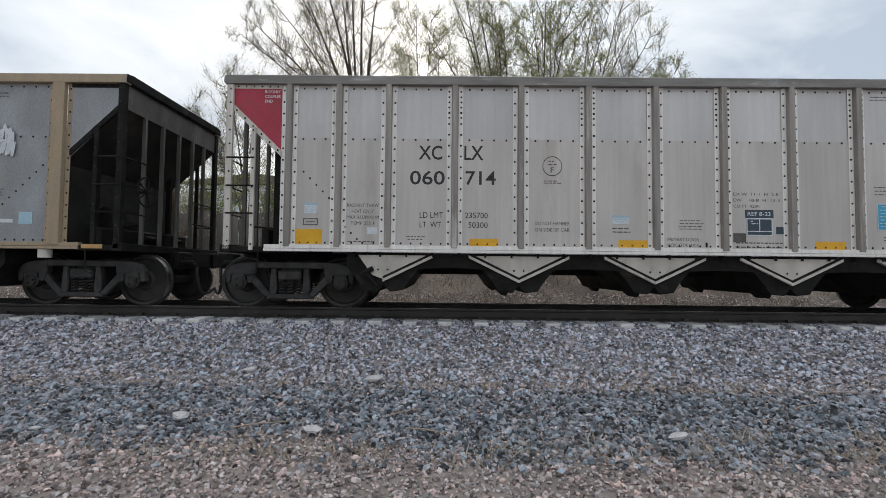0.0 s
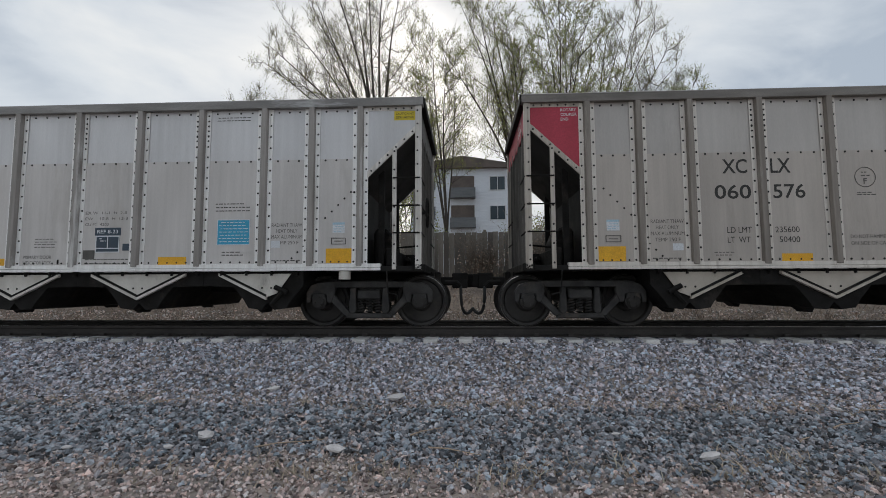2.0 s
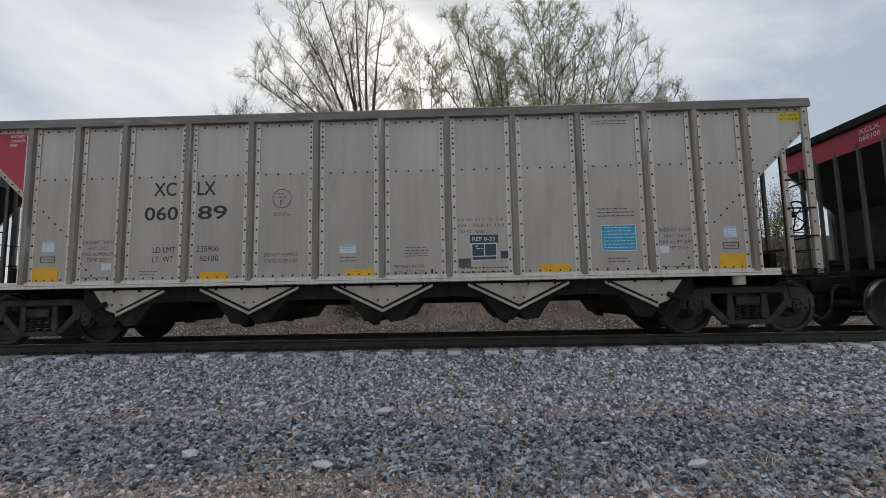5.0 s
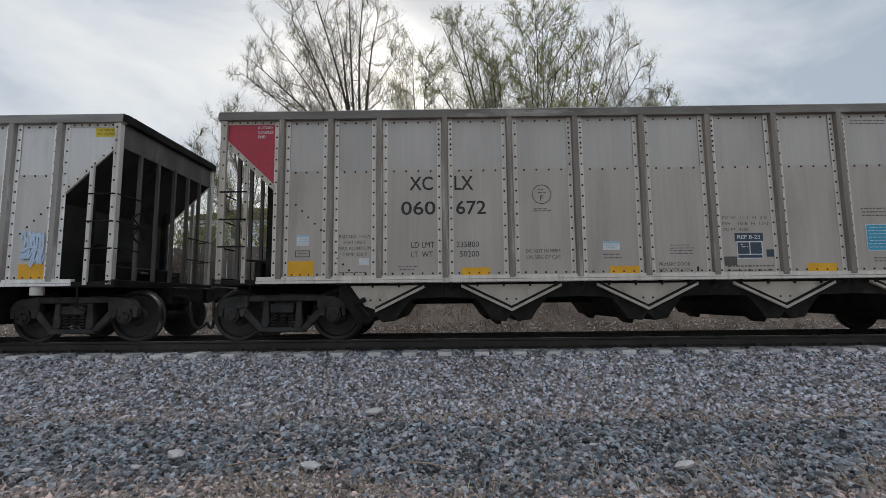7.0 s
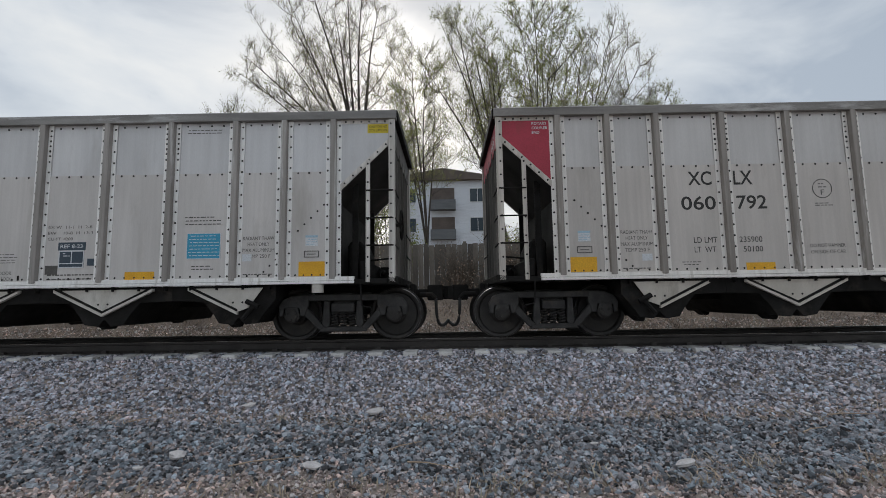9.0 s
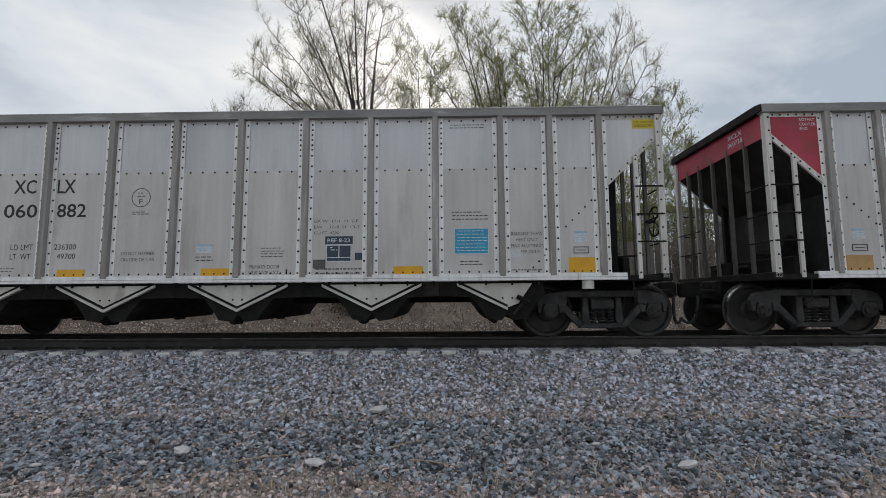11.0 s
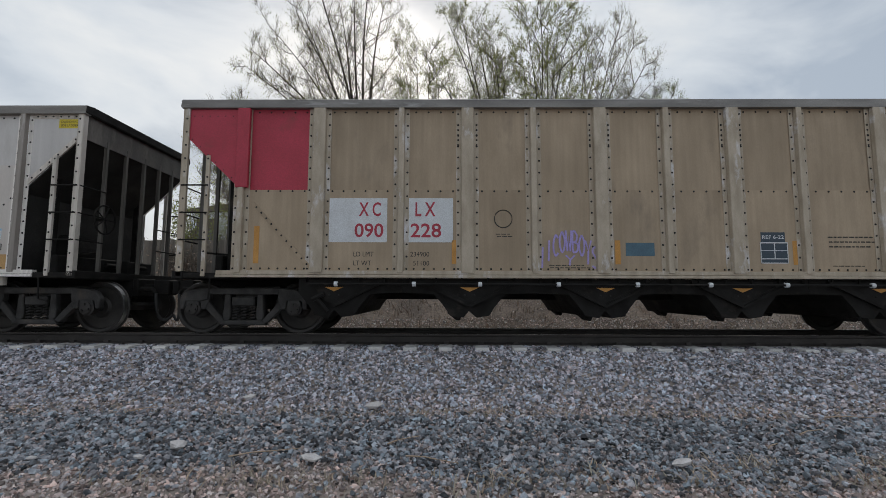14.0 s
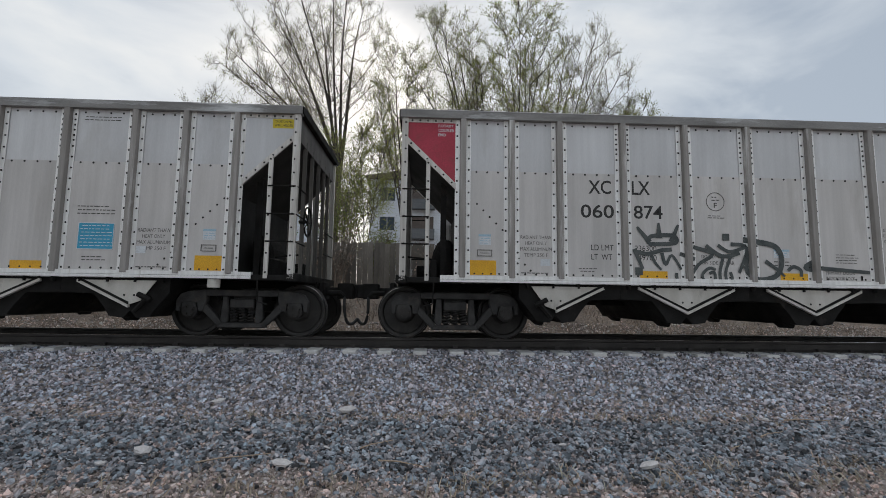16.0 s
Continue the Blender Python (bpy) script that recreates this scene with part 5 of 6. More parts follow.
def build_brown_car():
    global TOP, SEAM
    car = thing("hopper_car", "dusty brown coal hopper car with red end and white boards", "railway car", "coal cars of the train")
    keep = TOP, SEAM
    TOP, SEAM = 4.044, 2.47
    k = LENGTH / TRUE_LENGTH
    stakes = [k * v for v in (1.07, 2.38, 3.78, 4.90, 6.015, 7.14, 8.25, 9.37, 10.49, 11.83, 13.33)]
    for side in (-1, 1):
        side_wall(car, side, stakes, (1, 3, 5, 7, 9), "brown", "brown", "brown_stake", "brown_stake", True)
    end_cage(car, -1, True, "brown_stake")
    end_cage(car, 1, False, "brown_stake", "brown")
    hopper_bottom(car, "under")
    y = -1.5425
    for x0, x1, rows in ((2.57, 3.58, (("X C", 3.10, 3.47), ("090", 3.03, 3.52))), (3.90, 4.70, (("L X", 4.06, 4.40), ("228", 3.98, 4.50)))):
        bd = part("number_board", Build().box(x0, x1, y - 0.002, -1.541, 1.58, 2.33), M["white"], car, "white painted number board")
        part("number", letters(rows[0][0], rows[0][1], rows[0][2], 2.02, 2.26, y - 0.0035, M["red"], 0.015), None, bd, "red stencilled letters")
        part("number", letters(rows[1][0], rows[1][1], rows[1][2], 1.66, 1.90, y - 0.0035, M["red"], 0.015), None, bd, "red stencilled number")
    for s, x0, x1, z in (("LD LMT", 3.02, 3.36, 1.34), ("LT WT", 3.02, 3.32, 1.19), ("234900", 3.98, 4.30, 1.34), ("51100", 4.03, 4.30, 1.19)):
        part("marking", letters(s, x0, x1, z, z + 0.08, y, M["black"]), None, car)
    for x in (1.32, 4.68, 7.42, 10.38):
        part("reflector", Build().box(x, x + 0.09, y - 0.002, -1.541, 1.22, 1.62 if x > 2 else 1.85), M["orange"], car, "upright orange reflective strip")
    part("reflector", Build().box(13.26, 13.36, y - 0.008, -1.547, 1.5, 2.45), M["orange"], car, "upright orange reflective strip")
    part("placard", Build().box(7.60, 8.08, y - 0.002, -1.541, 1.36, 1.58), M["cyan_dull"], car, "dull blue placard")
    part("placard", Build().box(12.26, 12.82, y - 0.002, -1.541, 1.79, 2.31), M["pale_blue"], car, "plain pale blue square patch")
    part("tag", Build().box(12.62, 12.88, y - 0.002, -1.541, 1.30, 1.36), M["white"], car, "small white tag")
    part("tag", Build().box(13.12, 13.27, y - 0.006, -1.541, 1.28, 1.40), M["white"], car, "small white tag")
    blk = part("stencil_block", Build().box(9.86, 10.26, y - 0.002, -1.541, 1.60, 1.76).box(9.84, 10.30, y - 0.002, -1.541, 1.24, 1.6), M["navy"], car, "dark blue stencil block")
    g = Build()
    for r in ((9.84, 10.30, 1.575, 1.595), (9.84, 10.30, 1.24, 1.255), (9.84, 10.30, 1.31, 1.325), (9.84, 9.855, 1.24, 1.595), (10.285, 10.30, 1.24, 1.595), (10.07, 10.085, 1.31, 1.595), (9.84, 10.30, 1.45, 1.46)):
        g.box(r[0], r[1], y - 0.004, y - 0.002, r[2], r[3])
    part("block_grid", g, M["white"], blk)["kind"] = "stuff"
    part("block_date", letters("REF 6-22", 9.88, 10.24, 1.65, 1.71, y - 0.0035, M["white"], 0.01), None, blk)
    b = Build()
    bars(b, 10.95, 11.75, (1.68, 1.60, 1.52), y, 0.03, 33)
    bars(b, 11.0, 11.6, (1.20,), y, 0.02, 34)
    bars(b, 5.40, 5.70, (1.72, 1.68), y, 0.018, 35)
    bars(b, 6.3, 7.0, (1.2, 1.16), y, 0.018, 36)
    part("small_print", b, M["black"], car)["kind"] = "stuff"
    part("ring", Build().tube([(5.55 + 0.15 * math.cos(a * 0.2618), y, 1.98 + 0.15 * math.sin(a * 0.2618)) for a in range(25)], 0.008, 4), M["black"], car, "thin stencilled ring")
    part("air_pipe", Build().tube([(2.3, -1.6, 0.88), (12.2, -1.6, 0.88)], 0.02), M["under"], car, "dark air pipe below the sill")
    for x in (2.75, 4.05, 5.15, 6.45, 7.75, 8.95, 10.2, 11.6):
        part("pipe_clamp", Build().tube([(x - 0.03, -1.60, 0.88), (x + 0.03, -1.60, 0.88)], 0.04, 8), M["white"], car, "small white pipe clamp")
    for x in (2.70, 4.98, 7.254, 9.53, 11.81):
        part("apex_mark", Build().prism([(x, 0.76), (x + 0.16, 0.83), (x - 0.16, 0.83)], -1.516, -1.502), M["orange"], car, "small orange triangle")
    cowboy_tag(car, 6.16, 1.10, 0.98, 0.56, M["purple"], "purple spray-paint scrawl")
    red = Build().prism([(0.10, 3.38), (1.0, 2.53), (1.0, TOP - 0.17), (0.10, TOP - 0.17)], -1.566, -1.558)
    part("red_sheet", red, M["red"], car, "red painted end sheet")
    part("red_stake", Build().box(0.99, 1.20, -1.632, -1.56, 2.50, TOP - 0.165), M["red"], car, "red painted stake", 0.006)
    rv = Build()
    for xa, xb in ((1.30, 2.28), (13.28, 12.22)):
        w = 0.045
        lo = [(xa, 2.22 - w), (xb, 1.16 - w), (xb, 1.16 + w), (xa, 2.22 + w)]
        part("diagonal_brace", Build().prism(lo if xb > xa else lo[::-1], -1.556, -1.538), M["brown"], car, "riveted diagonal brace")
        for i in range(11):
            t = (i + 0.5) / 11
            rv.dot(xa + (xb - xa) * t, -1.5565, 2.22 - 1.06 * t)
    part("brace_rivets", rv, M["rivet"], car)["kind"] = "stuff"
    part("ladder_stile", Build().box(13.74, 13.79, -1.63, -1.56, 2.62, 3.86), M["brown_stake"], car, "brown ladder stile", 0.006)
    for z in (3.0, 3.37, 3.74):
        part("side_rung", Build().tube([(13.72, -1.62, z), (14.36, -1.62, z)], 0.016), M["brown_stake"], car, "brown ladder rung")
    finish(car)
    TOP, SEAM = keep
    return car


def number_marks(car, a, b, ld, lt):
    y = -1.5425
    part("number", letters(a, 3.11, 3.69, 2.12, 2.355, y, M["black"], 0.012), None, car, "black stencilled number")
    part("number", letters(b, 4.035, 4.54, 2.12, 2.355, y, M["black"], 0.012), None, car, "black stencilled number")
    part("number", letters(ld, 4.035, 4.41, 1.565, 1.66, y, M["black"]), None, car)
    part("number", letters(lt, 4.09, 4.41, 1.405, 1.50, y, M["black"]), None, car)
    for txt, z in (("XCLX", 3.64), (a + b, 3.50)):
        me = letters(txt, -0.22, 0.22, z, z + 0.09, 0.0, M["white"], 0.008).copy()
        me.transform(Matrix.Translation((0.064, -0.72, 0)) @ Matrix.Rotation(-math.pi / 2, 4, "Z"))
        part("end_number", me, None, car, "white number on the red end")


def tint(car, rgb):
    for o in car.children_recursive:
        o.color = (*rgb, 1)


CLEAN, MID, DUSTY = (1.0, 1.0, 1.0), (0.93, 0.90, 0.87), (0.75, 0.71, 0.665)
# place in the train, halves of the number, load limit, light weight, state, faded reflectors
FLEET = [
    (1, "060", "714", "235700", "50300", MID, False), (2, "060", "018", "236900", "49100", CLEAN, False), (3, "060", "576", "235600", "50400", DUSTY, False),
    (4, "060", "666", "235900", "50100", DUSTY, False), (5, "060", "89", "235900", "50100", DUSTY, False), (6, "060", "100", "237000", "49000", CLEAN, False),
    (7, "060", "672", "235800", "50200", DUSTY, False), (8, "061", "023", "235700", "50300", CLEAN, False), (9, "060", "792", "235900", "50100", MID, False),
    (10, "060", "882", "236300", "49700", CLEAN, False), (11, "060", "738", "235800", "50200", CLEAN, True), (12, "060", "085", "237500", "48500", MID, True),
    (14, "060", "881", "236400", "49600", CLEAN, False), (15, "060", "874", "236300", "49700", CLEAN, False)]
WORDS = {CLEAN: "clean pale aluminium coal hopper car with a red rotary end", MID: "greyish aluminium coal hopper car with a red rotary end",
         DUSTY: "dusty tan-grey aluminium coal hopper car with a red rotary end"}
CARS = {}


def build_train():
    # the numbers are lettered first, while the scene is small
    for k, a, b, ld, lt, state, faded in FLEET:
        letters(a, 3.11, 3.69, 2.12, 2.355, -1.5425, M["black"], 0.012)
        letters(b, 4.035, 4.54, 2.12, 2.355, -1.5425, M["black"], 0.012)
        letters(ld, 4.035, 4.41, 1.565, 1.66, -1.5425, M["black"])
        letters(lt, 4.09, 4.41, 1.405, 1.50, -1.5425, M["black"])
        letters("XCLX", -0.22, 0.22, 3.64, 3.73, 0.0, M["white"], 0.008)
        letters(a + b, -0.22, 0.22, 3.50, 3.59, 0.0, M["white"], 0.008)
    plain = build_grey_car()
    worn = build_grey_car(True)
    for k, a, b, ld, lt, state, faded in FLEET:
        src = worn if faded else plain
        car = src if k in (1, 11) else copy_thing(src, pose(0, TRACK_Y, RAIL_Z))
        CARS[k] = (car, state, a, b, ld, lt)
    for k, (car, state, a, b, ld, lt) in CARS.items():
        if a:
            number_marks(car, a, b, ld, lt)
        tint(car, state)
        tagged(car, WORDS[state])
    CARS[0] = (build_old_car(),)
    CARS[13] = (build_brown_car(),)
    six, twelve, fifteen = CARS[6][0], CARS[12][0], CARS[15][0]
    strokes(six, 5.06, 5.78, 1.13, 1.55, M["sky_spray"], 51, "pale blue spray-paint scrawl")
    strokes(six, 6.2, 6.98, 1.13, 1.5, M["sky_spray"], 52, "pale blue spray-paint scrawl")
    spray(six, "SINKG", 9.52, 1.42, 0.80, 0.44, M["black"], "black spray-paint letters", 0.0, 0.02, 0.30)
    spray(six, "ZEE", 9.88, 1.25, 0.5, 0.3, M["black"], "black spray-paint letters", 0.0, 0.02, 0.05)
    strokes(six, 12.75, 13.15, 1.35, 1.95, M["sky_spray"], 54, "pale blue spray-paint scrawl")
    strokes(CARS[14][0], 2.88, 3.66, 1.15, 1.55, M["sky_spray"], 55, "pale blue spray-paint scrawl", 0.019, 6)
    strokes(CARS[11][0], 2.95, 3.6, 1.22, 1.62, M["ink"], 56, "dark blue spray-paint scrawl", 0.009)
    tagged(six, "greyish coal hopper car with black and pale blue graffiti")
    cowboy_tag(twelve, 4.98, 1.12, 0.95, 0.46, M["black"], "black spray-paint scrawl")
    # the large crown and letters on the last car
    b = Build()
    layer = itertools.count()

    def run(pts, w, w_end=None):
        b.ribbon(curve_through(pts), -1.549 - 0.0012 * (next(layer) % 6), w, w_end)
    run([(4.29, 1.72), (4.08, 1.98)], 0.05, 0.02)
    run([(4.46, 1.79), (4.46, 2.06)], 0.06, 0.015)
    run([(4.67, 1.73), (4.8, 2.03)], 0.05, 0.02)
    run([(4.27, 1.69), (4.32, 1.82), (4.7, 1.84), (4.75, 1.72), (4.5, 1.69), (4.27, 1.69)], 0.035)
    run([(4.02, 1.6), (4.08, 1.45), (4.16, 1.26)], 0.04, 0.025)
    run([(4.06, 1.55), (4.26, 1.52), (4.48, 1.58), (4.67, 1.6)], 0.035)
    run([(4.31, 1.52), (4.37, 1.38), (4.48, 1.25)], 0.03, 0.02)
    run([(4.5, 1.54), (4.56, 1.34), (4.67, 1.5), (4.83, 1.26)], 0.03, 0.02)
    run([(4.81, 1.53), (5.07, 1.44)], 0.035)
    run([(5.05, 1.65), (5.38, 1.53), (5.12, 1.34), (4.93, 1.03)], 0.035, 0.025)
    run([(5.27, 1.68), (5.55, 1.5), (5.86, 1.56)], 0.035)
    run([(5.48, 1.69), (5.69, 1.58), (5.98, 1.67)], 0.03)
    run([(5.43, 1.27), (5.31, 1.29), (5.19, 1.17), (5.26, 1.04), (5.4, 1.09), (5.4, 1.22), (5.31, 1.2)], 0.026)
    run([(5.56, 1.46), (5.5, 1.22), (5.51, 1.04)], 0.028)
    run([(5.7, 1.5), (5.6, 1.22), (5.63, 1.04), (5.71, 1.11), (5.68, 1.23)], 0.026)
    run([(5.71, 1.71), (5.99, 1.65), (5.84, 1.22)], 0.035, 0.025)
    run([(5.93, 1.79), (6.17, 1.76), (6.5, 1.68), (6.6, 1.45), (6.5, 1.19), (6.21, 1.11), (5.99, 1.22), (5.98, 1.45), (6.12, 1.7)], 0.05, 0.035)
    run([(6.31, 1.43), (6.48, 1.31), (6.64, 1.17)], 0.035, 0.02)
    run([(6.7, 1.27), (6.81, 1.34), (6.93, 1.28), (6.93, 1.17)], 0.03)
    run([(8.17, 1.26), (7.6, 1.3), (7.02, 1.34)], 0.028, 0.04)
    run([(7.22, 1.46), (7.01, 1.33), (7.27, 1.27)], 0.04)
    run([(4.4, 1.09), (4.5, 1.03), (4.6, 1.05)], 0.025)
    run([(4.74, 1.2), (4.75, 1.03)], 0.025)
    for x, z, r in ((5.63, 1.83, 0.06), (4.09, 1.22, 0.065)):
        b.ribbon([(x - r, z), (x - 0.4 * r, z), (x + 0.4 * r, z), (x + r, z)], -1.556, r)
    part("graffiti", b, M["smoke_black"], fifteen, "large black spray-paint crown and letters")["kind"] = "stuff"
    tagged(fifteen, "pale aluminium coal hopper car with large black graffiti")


build_train()

# ---- trees, fence and houses behind the track ----


def build_tree(name, base, tips, seed, buds, label, trunk_r=0.22, fork=0.3, crotch=None):
    """A bare spring tree: a trunk that forks into limbs that end at the tips, each with branches and twigs."""
    rng = random.Random(seed)
    tree = thing(name, label, "tree", "bare trees behind the track")
    base = Vector(base)
    tips = [Vector(t) for t in tips]
    mid = sum(tips, Vector()) / len(tips)
    if crotch:
        crotch = Vector(crotch)
    else:
        crotch = base.lerp(mid, fork)
        crotch.z = base.z + (mid.z - base.z) * fork * 0.8
    tb = Build()
    tb.tube([base - Vector((0, 0, 0.3)), base.lerp(crotch, 0.5) + Vector((rng.uniform(-0.15, 0.15), 0, 0)), crotch], trunk_r, 9, 0.75)
    part("trunk", tb, M["bark"], tree, "grey-brown bark trunk", smooth=True)
    twigs, leaf = Build(), Build()

    def sway(p, q, n, amp):
        d = q - p
        side = d.orthogonal().normalized()
        side.rotate(Matrix.Rotation(rng.uniform(0, 6.28), 3, d))
        a1, a2 = rng.uniform(-1, 1), rng.uniform(-1, 1)
        rise = Vector((0, 0, 0.10 * d.length))
        return [p + d * (i / n) + rise * (i / n) ** 2 + side * (amp * d.length * (a1 * math.sin(math.pi * i / n) + 0.4 * a2 * math.sin(2 * math.pi * i / n))) for i in range(n + 1)]

    def thin(path, r):
        """An open three-sided twig."""
        o, k = len(twigs.v), len(path)
        for i, p in enumerate(path):
            q = r * (1 - 0.6 * i / (k - 1))
            twigs.v += [(p.x + q, p.y, p.z), (p.x - 0.5 * q, p.y + 0.87 * q, p.z + 0.3 * q), (p.x - 0.5 * q, p.y - 0.87 * q, p.z - 0.3 * q)]
        twigs.f += [(o + 3 * i + j, o + 3 * i + (j + 1) % 3, o + 3 * i + 3 + (j + 1) % 3, o + 3 * i + 3 + j) for i in range(k - 1) for j in range(3)]

    def grow(path, level):
        total = sum((path[i + 1] - path[i]).length for i in range(len(path) - 1))
        count = {0: 14, 1: 8, 2: 7}[level]
        for c in range(count):
            f = (0.25 if level == 0 else 0.12) + (0.75 if level == 0 else 0.88) * (c + rng.random()) / count
            s = f * (len(path) - 1)
            i = min(int(s), len(path) - 2)
            p = path[i].lerp(path[i + 1], s - i)
            d = (path[i + 1] - path[i]).normalized()
            out = d.orthogonal().normalized()
            out.rotate(Matrix.Rotation(rng.uniform(0, 6.28), 3, d))
            way = (d * 0.7 + out * rng.uniform(0.45, 1.15) + Vector((0, 0, rng.uniform(-0.05, 0.25)))).normalized()
            ln = total * rng.uniform(0.20, 0.42) * (1.15 - 0.9 * f)
            ln = min(ln, {0: 3.4, 1: 1.6, 2: 0.85}[level]) if level < 2 else rng.uniform(0.3, 0.85)
            kid = sway(p, p + way * ln, (6, 4, 3)[level], 0.2)
            if level == 0:
                tubes.tube(kid, rng.uniform(0.016, 0.030), 5, 0.3)
            else:
                thin(kid, 0.011 if level == 1 else 0.0075)
            if level < 2:
                grow(kid, level + 1)
            else:
                for _ in range(buds):
                    q = kid[0].lerp(kid[-1], rng.uniform(0.2, 1.0))
                    a, sz = rng.uniform(0, 3.14), rng.uniform(0.016, 0.042)
                    u = Vector((math.cos(a), rng.uniform(-0.6, 0.6), math.sin(a))) * sz
                    v = Vector((-math.sin(a), rng.uniform(-0.6, 0.6), math.cos(a))) * sz * 0.55
                    leaf.add([q - u, q - v, q + u, q + v], [(0, 1, 2, 3)])

    for t in tips:
        start = base.lerp(crotch, rng.uniform(0.75, 1.0))
        lift = start.lerp(t, 0.42) + Vector(((start.x - t.x) * 0.14, rng.uniform(-0.4, 0.4), (t.z - start.z) * 0.05))
        path, wob = [], rng.uniform(0, 6.28)
        for i in range(10):
            u = i / 9
            p = start * (1 - u) ** 2 + lift * 2 * u * (1 - u) + t * u * u
            path.append(p + Vector((0.22 * math.sin(5 * u + wob), 0.2 * math.cos(4 * u + wob), 0)) * u)
        tubes = Build()
        tubes.tube(path, trunk_r * rng.uniform(0.30, 0.5), 7, 0.10)
        grow(path, 0)
        part("limb", tubes, M["bark"], tree, "", smooth=True)
    part("crown", twigs, M["twig"], tree, "fine bare branching")["kind"] = "stuff"
    if leaf.v:
        part("foliage", leaf, M["bud"], tree, "yellow-green spring buds")["kind"] = "stuff"


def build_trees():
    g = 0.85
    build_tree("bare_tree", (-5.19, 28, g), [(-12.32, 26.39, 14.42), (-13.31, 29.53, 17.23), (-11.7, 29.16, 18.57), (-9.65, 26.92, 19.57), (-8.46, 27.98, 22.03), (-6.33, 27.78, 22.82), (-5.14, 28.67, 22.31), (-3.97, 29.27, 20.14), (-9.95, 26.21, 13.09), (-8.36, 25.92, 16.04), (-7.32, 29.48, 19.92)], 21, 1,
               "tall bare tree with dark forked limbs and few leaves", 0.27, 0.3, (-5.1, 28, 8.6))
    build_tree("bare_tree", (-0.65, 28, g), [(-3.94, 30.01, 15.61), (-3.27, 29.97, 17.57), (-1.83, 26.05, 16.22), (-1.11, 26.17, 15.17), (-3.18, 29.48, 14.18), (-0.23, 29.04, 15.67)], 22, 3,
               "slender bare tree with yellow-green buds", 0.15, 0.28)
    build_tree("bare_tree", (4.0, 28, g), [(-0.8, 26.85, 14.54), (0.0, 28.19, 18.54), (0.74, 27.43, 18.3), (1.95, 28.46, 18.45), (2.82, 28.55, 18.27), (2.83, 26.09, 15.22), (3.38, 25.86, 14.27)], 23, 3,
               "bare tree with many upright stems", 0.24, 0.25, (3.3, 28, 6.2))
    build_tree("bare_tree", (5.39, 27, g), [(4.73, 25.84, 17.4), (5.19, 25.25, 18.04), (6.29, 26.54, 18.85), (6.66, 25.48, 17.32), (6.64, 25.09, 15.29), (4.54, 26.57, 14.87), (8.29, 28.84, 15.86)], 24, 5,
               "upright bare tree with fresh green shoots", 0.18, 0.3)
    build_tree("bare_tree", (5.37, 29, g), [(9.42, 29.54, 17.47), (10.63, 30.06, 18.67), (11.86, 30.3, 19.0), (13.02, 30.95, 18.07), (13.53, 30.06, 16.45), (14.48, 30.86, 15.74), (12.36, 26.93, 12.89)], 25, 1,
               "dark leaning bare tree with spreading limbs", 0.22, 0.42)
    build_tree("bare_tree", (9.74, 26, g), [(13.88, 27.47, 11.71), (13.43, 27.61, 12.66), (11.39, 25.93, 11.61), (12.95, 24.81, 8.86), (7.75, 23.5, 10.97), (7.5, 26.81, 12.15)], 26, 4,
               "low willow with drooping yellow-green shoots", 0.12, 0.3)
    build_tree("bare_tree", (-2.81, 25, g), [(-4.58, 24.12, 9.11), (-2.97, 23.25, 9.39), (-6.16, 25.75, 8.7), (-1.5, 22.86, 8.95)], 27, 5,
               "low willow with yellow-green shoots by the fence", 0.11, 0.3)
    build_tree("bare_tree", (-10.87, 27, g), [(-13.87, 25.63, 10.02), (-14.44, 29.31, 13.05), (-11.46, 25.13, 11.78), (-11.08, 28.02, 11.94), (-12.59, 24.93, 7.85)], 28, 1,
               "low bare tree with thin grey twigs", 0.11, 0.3)


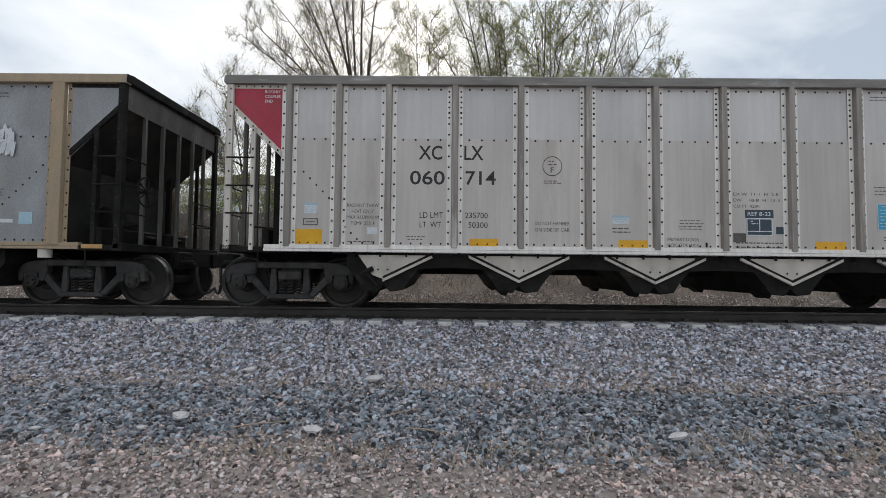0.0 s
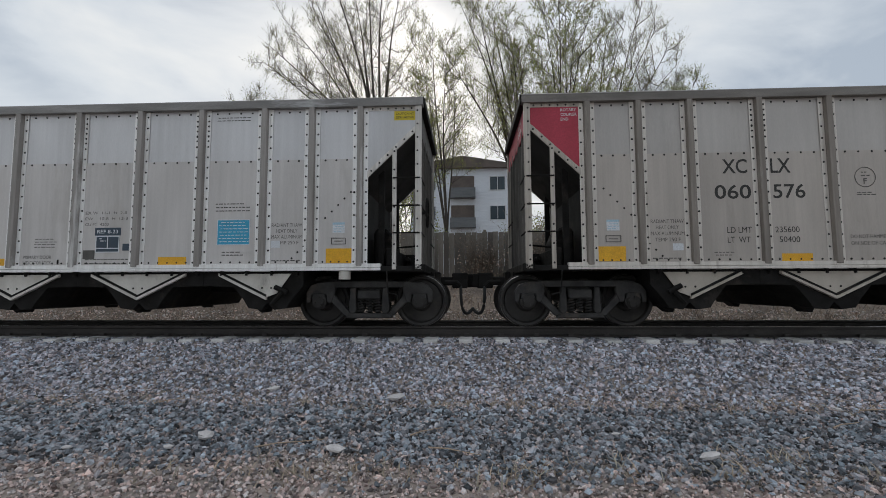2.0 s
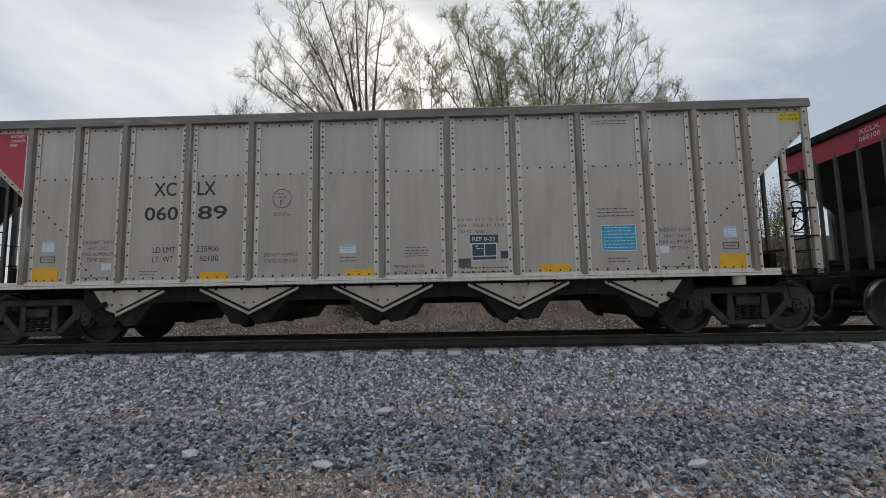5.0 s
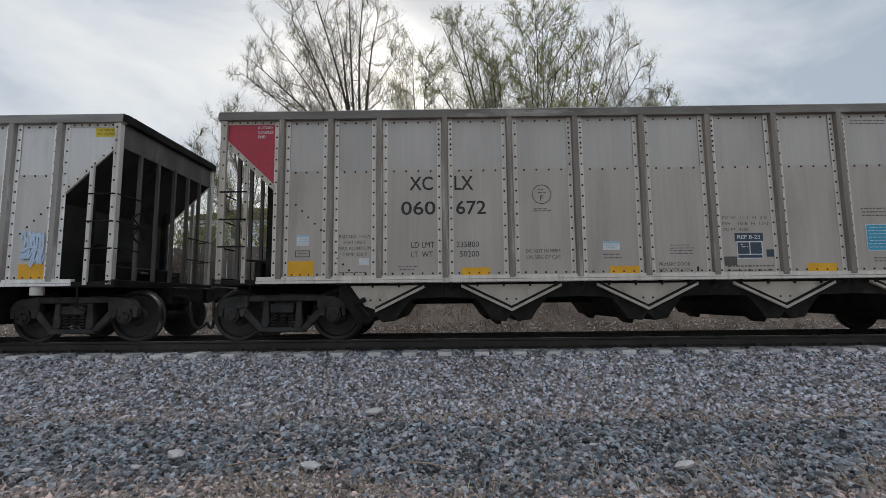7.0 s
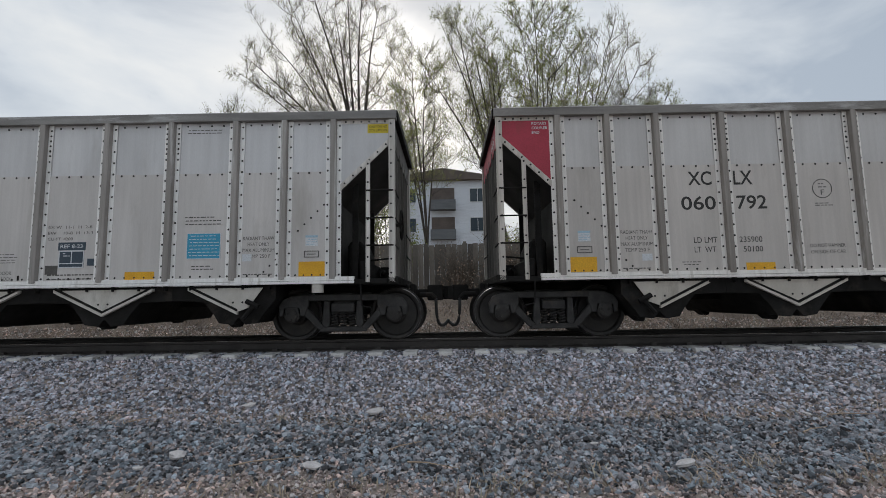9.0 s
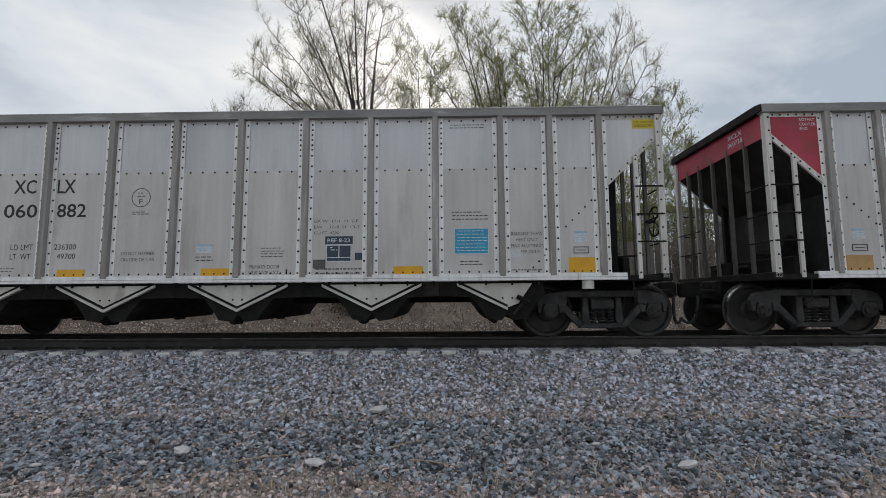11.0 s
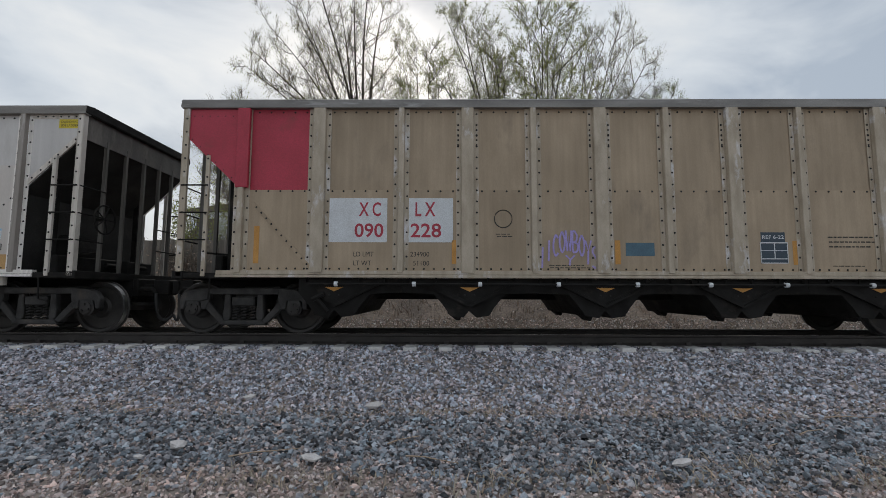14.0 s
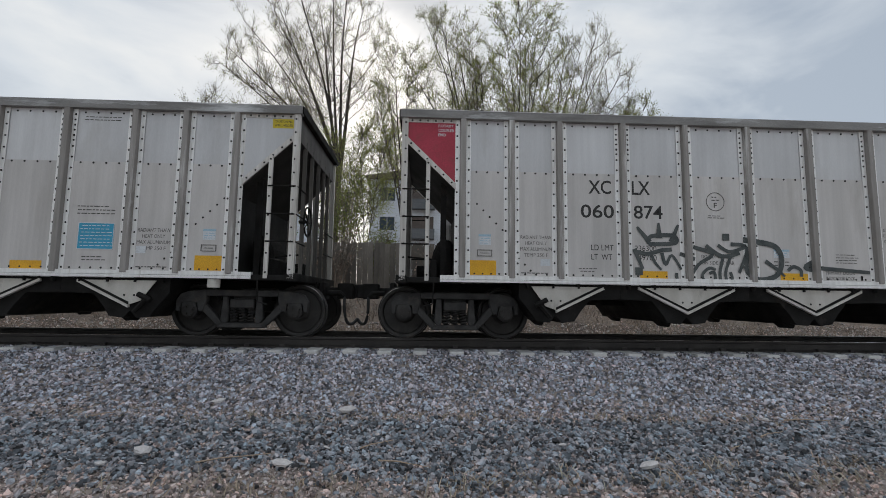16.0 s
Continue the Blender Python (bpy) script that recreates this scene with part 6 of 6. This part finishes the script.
def build_shrub(x, y, w, h, seed, mat="shrub", leaves=120):
    rng = random.Random(seed)
    sh = thing("shrub", "straggly yellow-green shrub at the foot of the fence" if leaves > 60 else "bare brown thicket of thin stems before the fence", "shrub", "shrubs along the fence")
    z0 = ground_height(x, y)
    st, lf = Build(), Build()
    for i in range(34):
        a = rng.uniform(0, 6.28)
        top = Vector((x + w * 0.5 * math.cos(a) * rng.random() ** 0.5, y + w * 0.4 * math.sin(a), z0 + h * rng.uniform(0.5, 1.0)))
        foot = Vector((x + 0.2 * math.cos(a), y + 0.2 * math.sin(a), z0 - 0.1))
        midp = foot.lerp(top, 0.5) + Vector((0, 0, 0.15 * h))
        st.tube([foot, midp, top], 0.02, 4, 0.3)
        for _ in range(9):
            p = midp.lerp(top, rng.uniform(-0.7, 0.9))
            st.tube([p, p + Vector((rng.gauss(0, 0.14), rng.gauss(0, 0.14), rng.uniform(0.15, 0.4))), p + Vector((rng.gauss(0, 0.3), rng.gauss(0, 0.3), rng.uniform(0.4, 0.8)))], 0.007, 3, 0.4)
        for _ in range(leaves):
            q = midp.lerp(top, rng.uniform(-0.5, 1.05)) + Vector((rng.gauss(0, 0.20), rng.gauss(0, 0.20), rng.gauss(0, 0.25)))
            b, sz = rng.uniform(0, 3.14), rng.uniform(0.018, 0.045)
            u = Vector((math.cos(b), rng.uniform(-0.7, 0.7), math.sin(b))) * sz
            v = Vector((-math.sin(b), rng.uniform(-0.7, 0.7), math.cos(b))) * sz * 0.6
            lf.add([q - u, q - v, q + u, q + v], [(0, 1, 2, 3)])
    part("stemwork", st, M["twig"], sh)["kind"] = "stuff"
    part("foliage", lf, M[mat], sh, "small leaves")["kind"] = "stuff"


def build_fence():
    y = 17.3
    fence = thing("board_fence", "weathered brown board fence on the bank", "fence", kind="structure")
    rng = random.Random(9)
    me = mesh_of("board", Build().box(-0.095, 0.095, -0.012, 0.012, 0.0, 1.95), M["fence"], 0.004)
    post = mesh_of("post", Build().box(-0.055, 0.055, 0.02, 0.13, -0.3, 2.05), M["fence"], 0.006)
    for i in range(150):
        x = -16 + 0.2 * i
        ob = part("board", me, None, fence)
        ob.matrix_basis = pose(x, y, 0.90 + rng.uniform(-0.03, 0.03), 0, rng.uniform(-0.5, 0.5), 0)
    for i in range(13):
        part("post", post, None, fence).matrix_basis = pose(-16 + 2.4 * i, y, 0.9)
    part("fence_rail", Build().box(-16, 14, y + 0.015, y + 0.06, 1.25, 1.34), M["fence"], fence)
    part("fence_rail", Build().box(-16, 14, y + 0.015, y + 0.06, 2.45, 2.54), M["fence"], fence)


def build_house(name, x0, x1, y, storeys, label, grey):
    z0, hs = 0.8, 3.2
    top = z0 + storeys * hs
    h = thing(name, label, "building")
    part("wall", Build().box(x0, x1, y, y + 12, z0 - 0.5, top), M["siding"], h, "pale blue-white siding wall")
    rp = [(x0 - 0.5, top), (x1 + 0.5, top), (x1 + 0.5, top + 0.25), ((x0 + x1) / 2, top + 1.3), (x0 - 0.5, top + 0.25)]
    part("roof", Build().prism(rp, y - 0.6, y + 12.6), M["roof"], h, "dark brown shingle roof")
    n = max(2, int((x1 - x0) / 3.4))
    for c in range(n):
        cx = x0 + (c + 0.5) * (x1 - x0) / n
        balcony = c % 3 == grey
        for s in range(storeys):
            zb = z0 + s * hs
            if balcony:
                bal = part("balcony", Build().box(cx - 1.35, cx + 1.35, y - 1.0, y - 0.003, zb - 0.1, zb + 0.95), M["grey_siding"], h, "grey balcony")
                part("balcony_recess", Build().box(cx - 1.25, cx + 1.25, y - 0.05, y - 0.003, zb + 0.97, zb + 2.4), M["roof"], bal, "dark balcony opening")
            else:
                w = part("window", Build().box(cx - 0.85, cx + 0.85, y - 0.06, y - 0.003, zb + 0.8, zb + 2.35), M["white"], h, "white window frame")
                part("pane", Build().box(cx - 0.78, cx - 0.03, y - 0.075, y - 0.06, zb + 0.87, zb + 2.28), M["glass"], w)
                part("pane", Build().box(cx + 0.03, cx + 0.78, y - 0.075, y - 0.06, zb + 0.87, zb + 2.28), M["glass"], w)


def blades(name, boxes, count, label, seed, hmin, hmax, lean=0.6, mat="straw"):
    """Dry grass blades over stretches of ground."""
    rng = np.random.default_rng(seed)
    b = Build()
    for x0, x1, y0, y1, share in boxes:
        n = int(count * share)
        clumps = rng.uniform(0, 1, (max(1, n // 9), 2)) * [x1 - x0, y1 - y0] + [x0, y0]
        for i in range(n):
            cx, cy = clumps[i % len(clumps)] + rng.normal(0, 0.09, 2)
            z = ground_height(cx, cy) - 0.02
            ln, a = rng.uniform(hmin, hmax), rng.uniform(0, 6.28)
            dx, dy = lean * ln * math.cos(a) * rng.random(), lean * ln * math.sin(a) * rng.random()
            w = 0.004 + 0.004 * rng.random()
            b.add([(cx - w, cy, z), (cx + w, cy, z), (cx + dx * 0.4 + w * 0.8, cy + dy * 0.4, z + ln * 0.6), (cx + dx * 0.4 - w * 0.8, cy + dy * 0.4, z + ln * 0.6), (cx + dx, cy + dy, z + ln * 0.95)],
                  [(0, 1, 2, 3), (3, 2, 4)])
    me = bpy.data.meshes.new(name)
    me.from_pydata(b.v, [], b.f)
    me.materials.append(M[mat])
    tagged(new(name, me), label, "dry grass", kind="stuff")


def build_sticks():
    rng = random.Random(17)
    for x, y, ln, a in ((4.1, 5.6, 0.45, 25), (4.9, 6.05, 0.7, 8), (0.0, 4.75, 0.5, -12), (-0.3, 5.3, 0.4, 35), (3.4, 5.2, 0.3, 40), (-3.6, 6.2, 0.3, 50), (5.3, 4.7, 0.6, -20), (-1.6, 4.9, 0.7, 12)):
        r = ln / 2
        z = ground_height(x, y) + 0.035
        pts = [(-r, 0, 0), (-r * 0.3, 0.03 * ln, 0.01), (r * 0.3, -0.02 * ln, 0.012), (r, 0.02 * ln, 0.0)]
        ob = tagged(new("stick", mesh_of("stick", Build().tube(pts, 0.008, 5, 0.5), M["pale_straw"])), "dry pale stick lying on the stones", "stick", "dry sticks on the verge")
        ob.matrix_world = pose(x, y, z, 0, rng.uniform(-4, 4), a)


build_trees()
for i, (x, y, w, h) in enumerate(((-6.5, 19.0, 3.2, 4.6), (-3.5, 20.0, 3.2, 6.4), (-1.6, 18.6, 1.8, 2.6), (2.6, 19.0, 2.4, 2.6), (7.9, 20.0, 3.0, 5.4), (9.9, 19.0, 2.6, 4.6), (-10.0, 19.5, 3.4, 4.4), (12.5, 19.5, 3.4, 4.6))):
    build_shrub(x, y, w, h, 60 + i)
for i, (x, w, h) in enumerate(((-9.2, 2.2, 1.8), (-5.6, 2.0, 2.1), (-3.0, 2.2, 2.3), (0.6, 1.6, 1.5), (2.3, 2.2, 2.2), (4.6, 1.8, 1.9), (8.4, 2.2, 2.2), (11.8, 2.0, 1.9))):
    build_shrub(x, 16.7, w, h, 80 + i, "straw", 14)
build_shrub(-3.1, 15.2, 0.9, 0.7, 95, "twig", 40)
build_fence()
build_house("apartment_building", -5.8, 5.4, 50.0, 4, "pale four-storey apartment building with grey balconies", 1)
build_house("apartment_building", -30.0, -14.5, 54.0, 3, "pale three-storey apartment building with a brown roof", 0)
build_house("apartment_building", 11.5, 30.0, 54.0, 3, "pale three-storey apartment building with a brown roof", 2)
blades("bank_grass", [(-16, 16, 12.6, 17.1, 1.0)], 15000, "dry brown grass on the bank behind the track", 71, 0.06, 0.26, 1.5)
blades("verge_grass", [(-6.5, 7, 6.05, 6.5, 0.5), (2.2, 6.5, 4.3, 4.9, 0.35), (-3, 2.5, 4.2, 4.6, 0.15)], 2600, "sparse dry straw among the stones", 72, 0.03, 0.10, 3.0, "pale_straw")
build_sticks()

# ---- what moves ----


# seconds, and where the rotary end of the train's car 0 then stands along the track
TRAIN = [(0.0, -19.646), (0.5, -26.477), (1.0, -33.323), (1.5, -40.145), (2.0, -47.030), (2.5, -53.900), (3.0, -60.745), (3.5, -67.640), (4.0, -74.640), (4.2, -77.432),
         (6.3, -106.276), (6.5, -109.045), (7.0, -115.944), (7.5, -122.831), (8.0, -129.700), (8.5, -136.460), (8.7, -139.170),
         (10.8, -168.169), (11.0, -170.945), (11.5, -177.920), (12.0, -184.990), (12.5, -191.990), (13.0, -198.944), (13.5, -205.880), (14.0, -212.850),
         (14.5, -219.865), (15.0, -226.860), (15.5, -233.820), (16.0, -240.785)]


def train_x(t):
    """The train's place at t, a smooth curve through the rows above."""
    n = len(TRAIN)
    i = max(0, min(n - 2, sum(1 for r in TRAIN if r[0] <= t) - 1))
    def slope(j):
        a, c = TRAIN[max(0, j - 1)], TRAIN[min(n - 1, j + 1)]
        return (c[1] - a[1]) / (c[0] - a[0])
    (t0, x0), (t1, x1) = TRAIN[i], TRAIN[i + 1]
    h = t1 - t0
    u = (t - t0) / h
    return ((1 + 2 * u) * (1 - u) ** 2 * x0 + u * (1 - u) ** 2 * h * slope(i) + u * u * (3 - 2 * u) * x1 + u * u * (u - 1) * h * slope(i + 1))


def motions():
    frames = int(16 * FPS)
    for k in sorted(CARS):
        car = CARS[k][0]
        walk(car, [(i / 10, pose(train_x(i / 10) + k * PITCH, TRACK_Y, RAIL_Z)) for i in range(161)])
        for ob in car.children_recursive:
            if ob.name.startswith("wheelset"):
                at = ob.matrix_basis.translation.copy()
                walk(ob, [(i / FPS, pose(at.x, at.y, at.z, 0, math.degrees((train_x(i / FPS) - train_x(0)) / WHEEL_R), 0)) for i in range(frames + 1)])


motions()
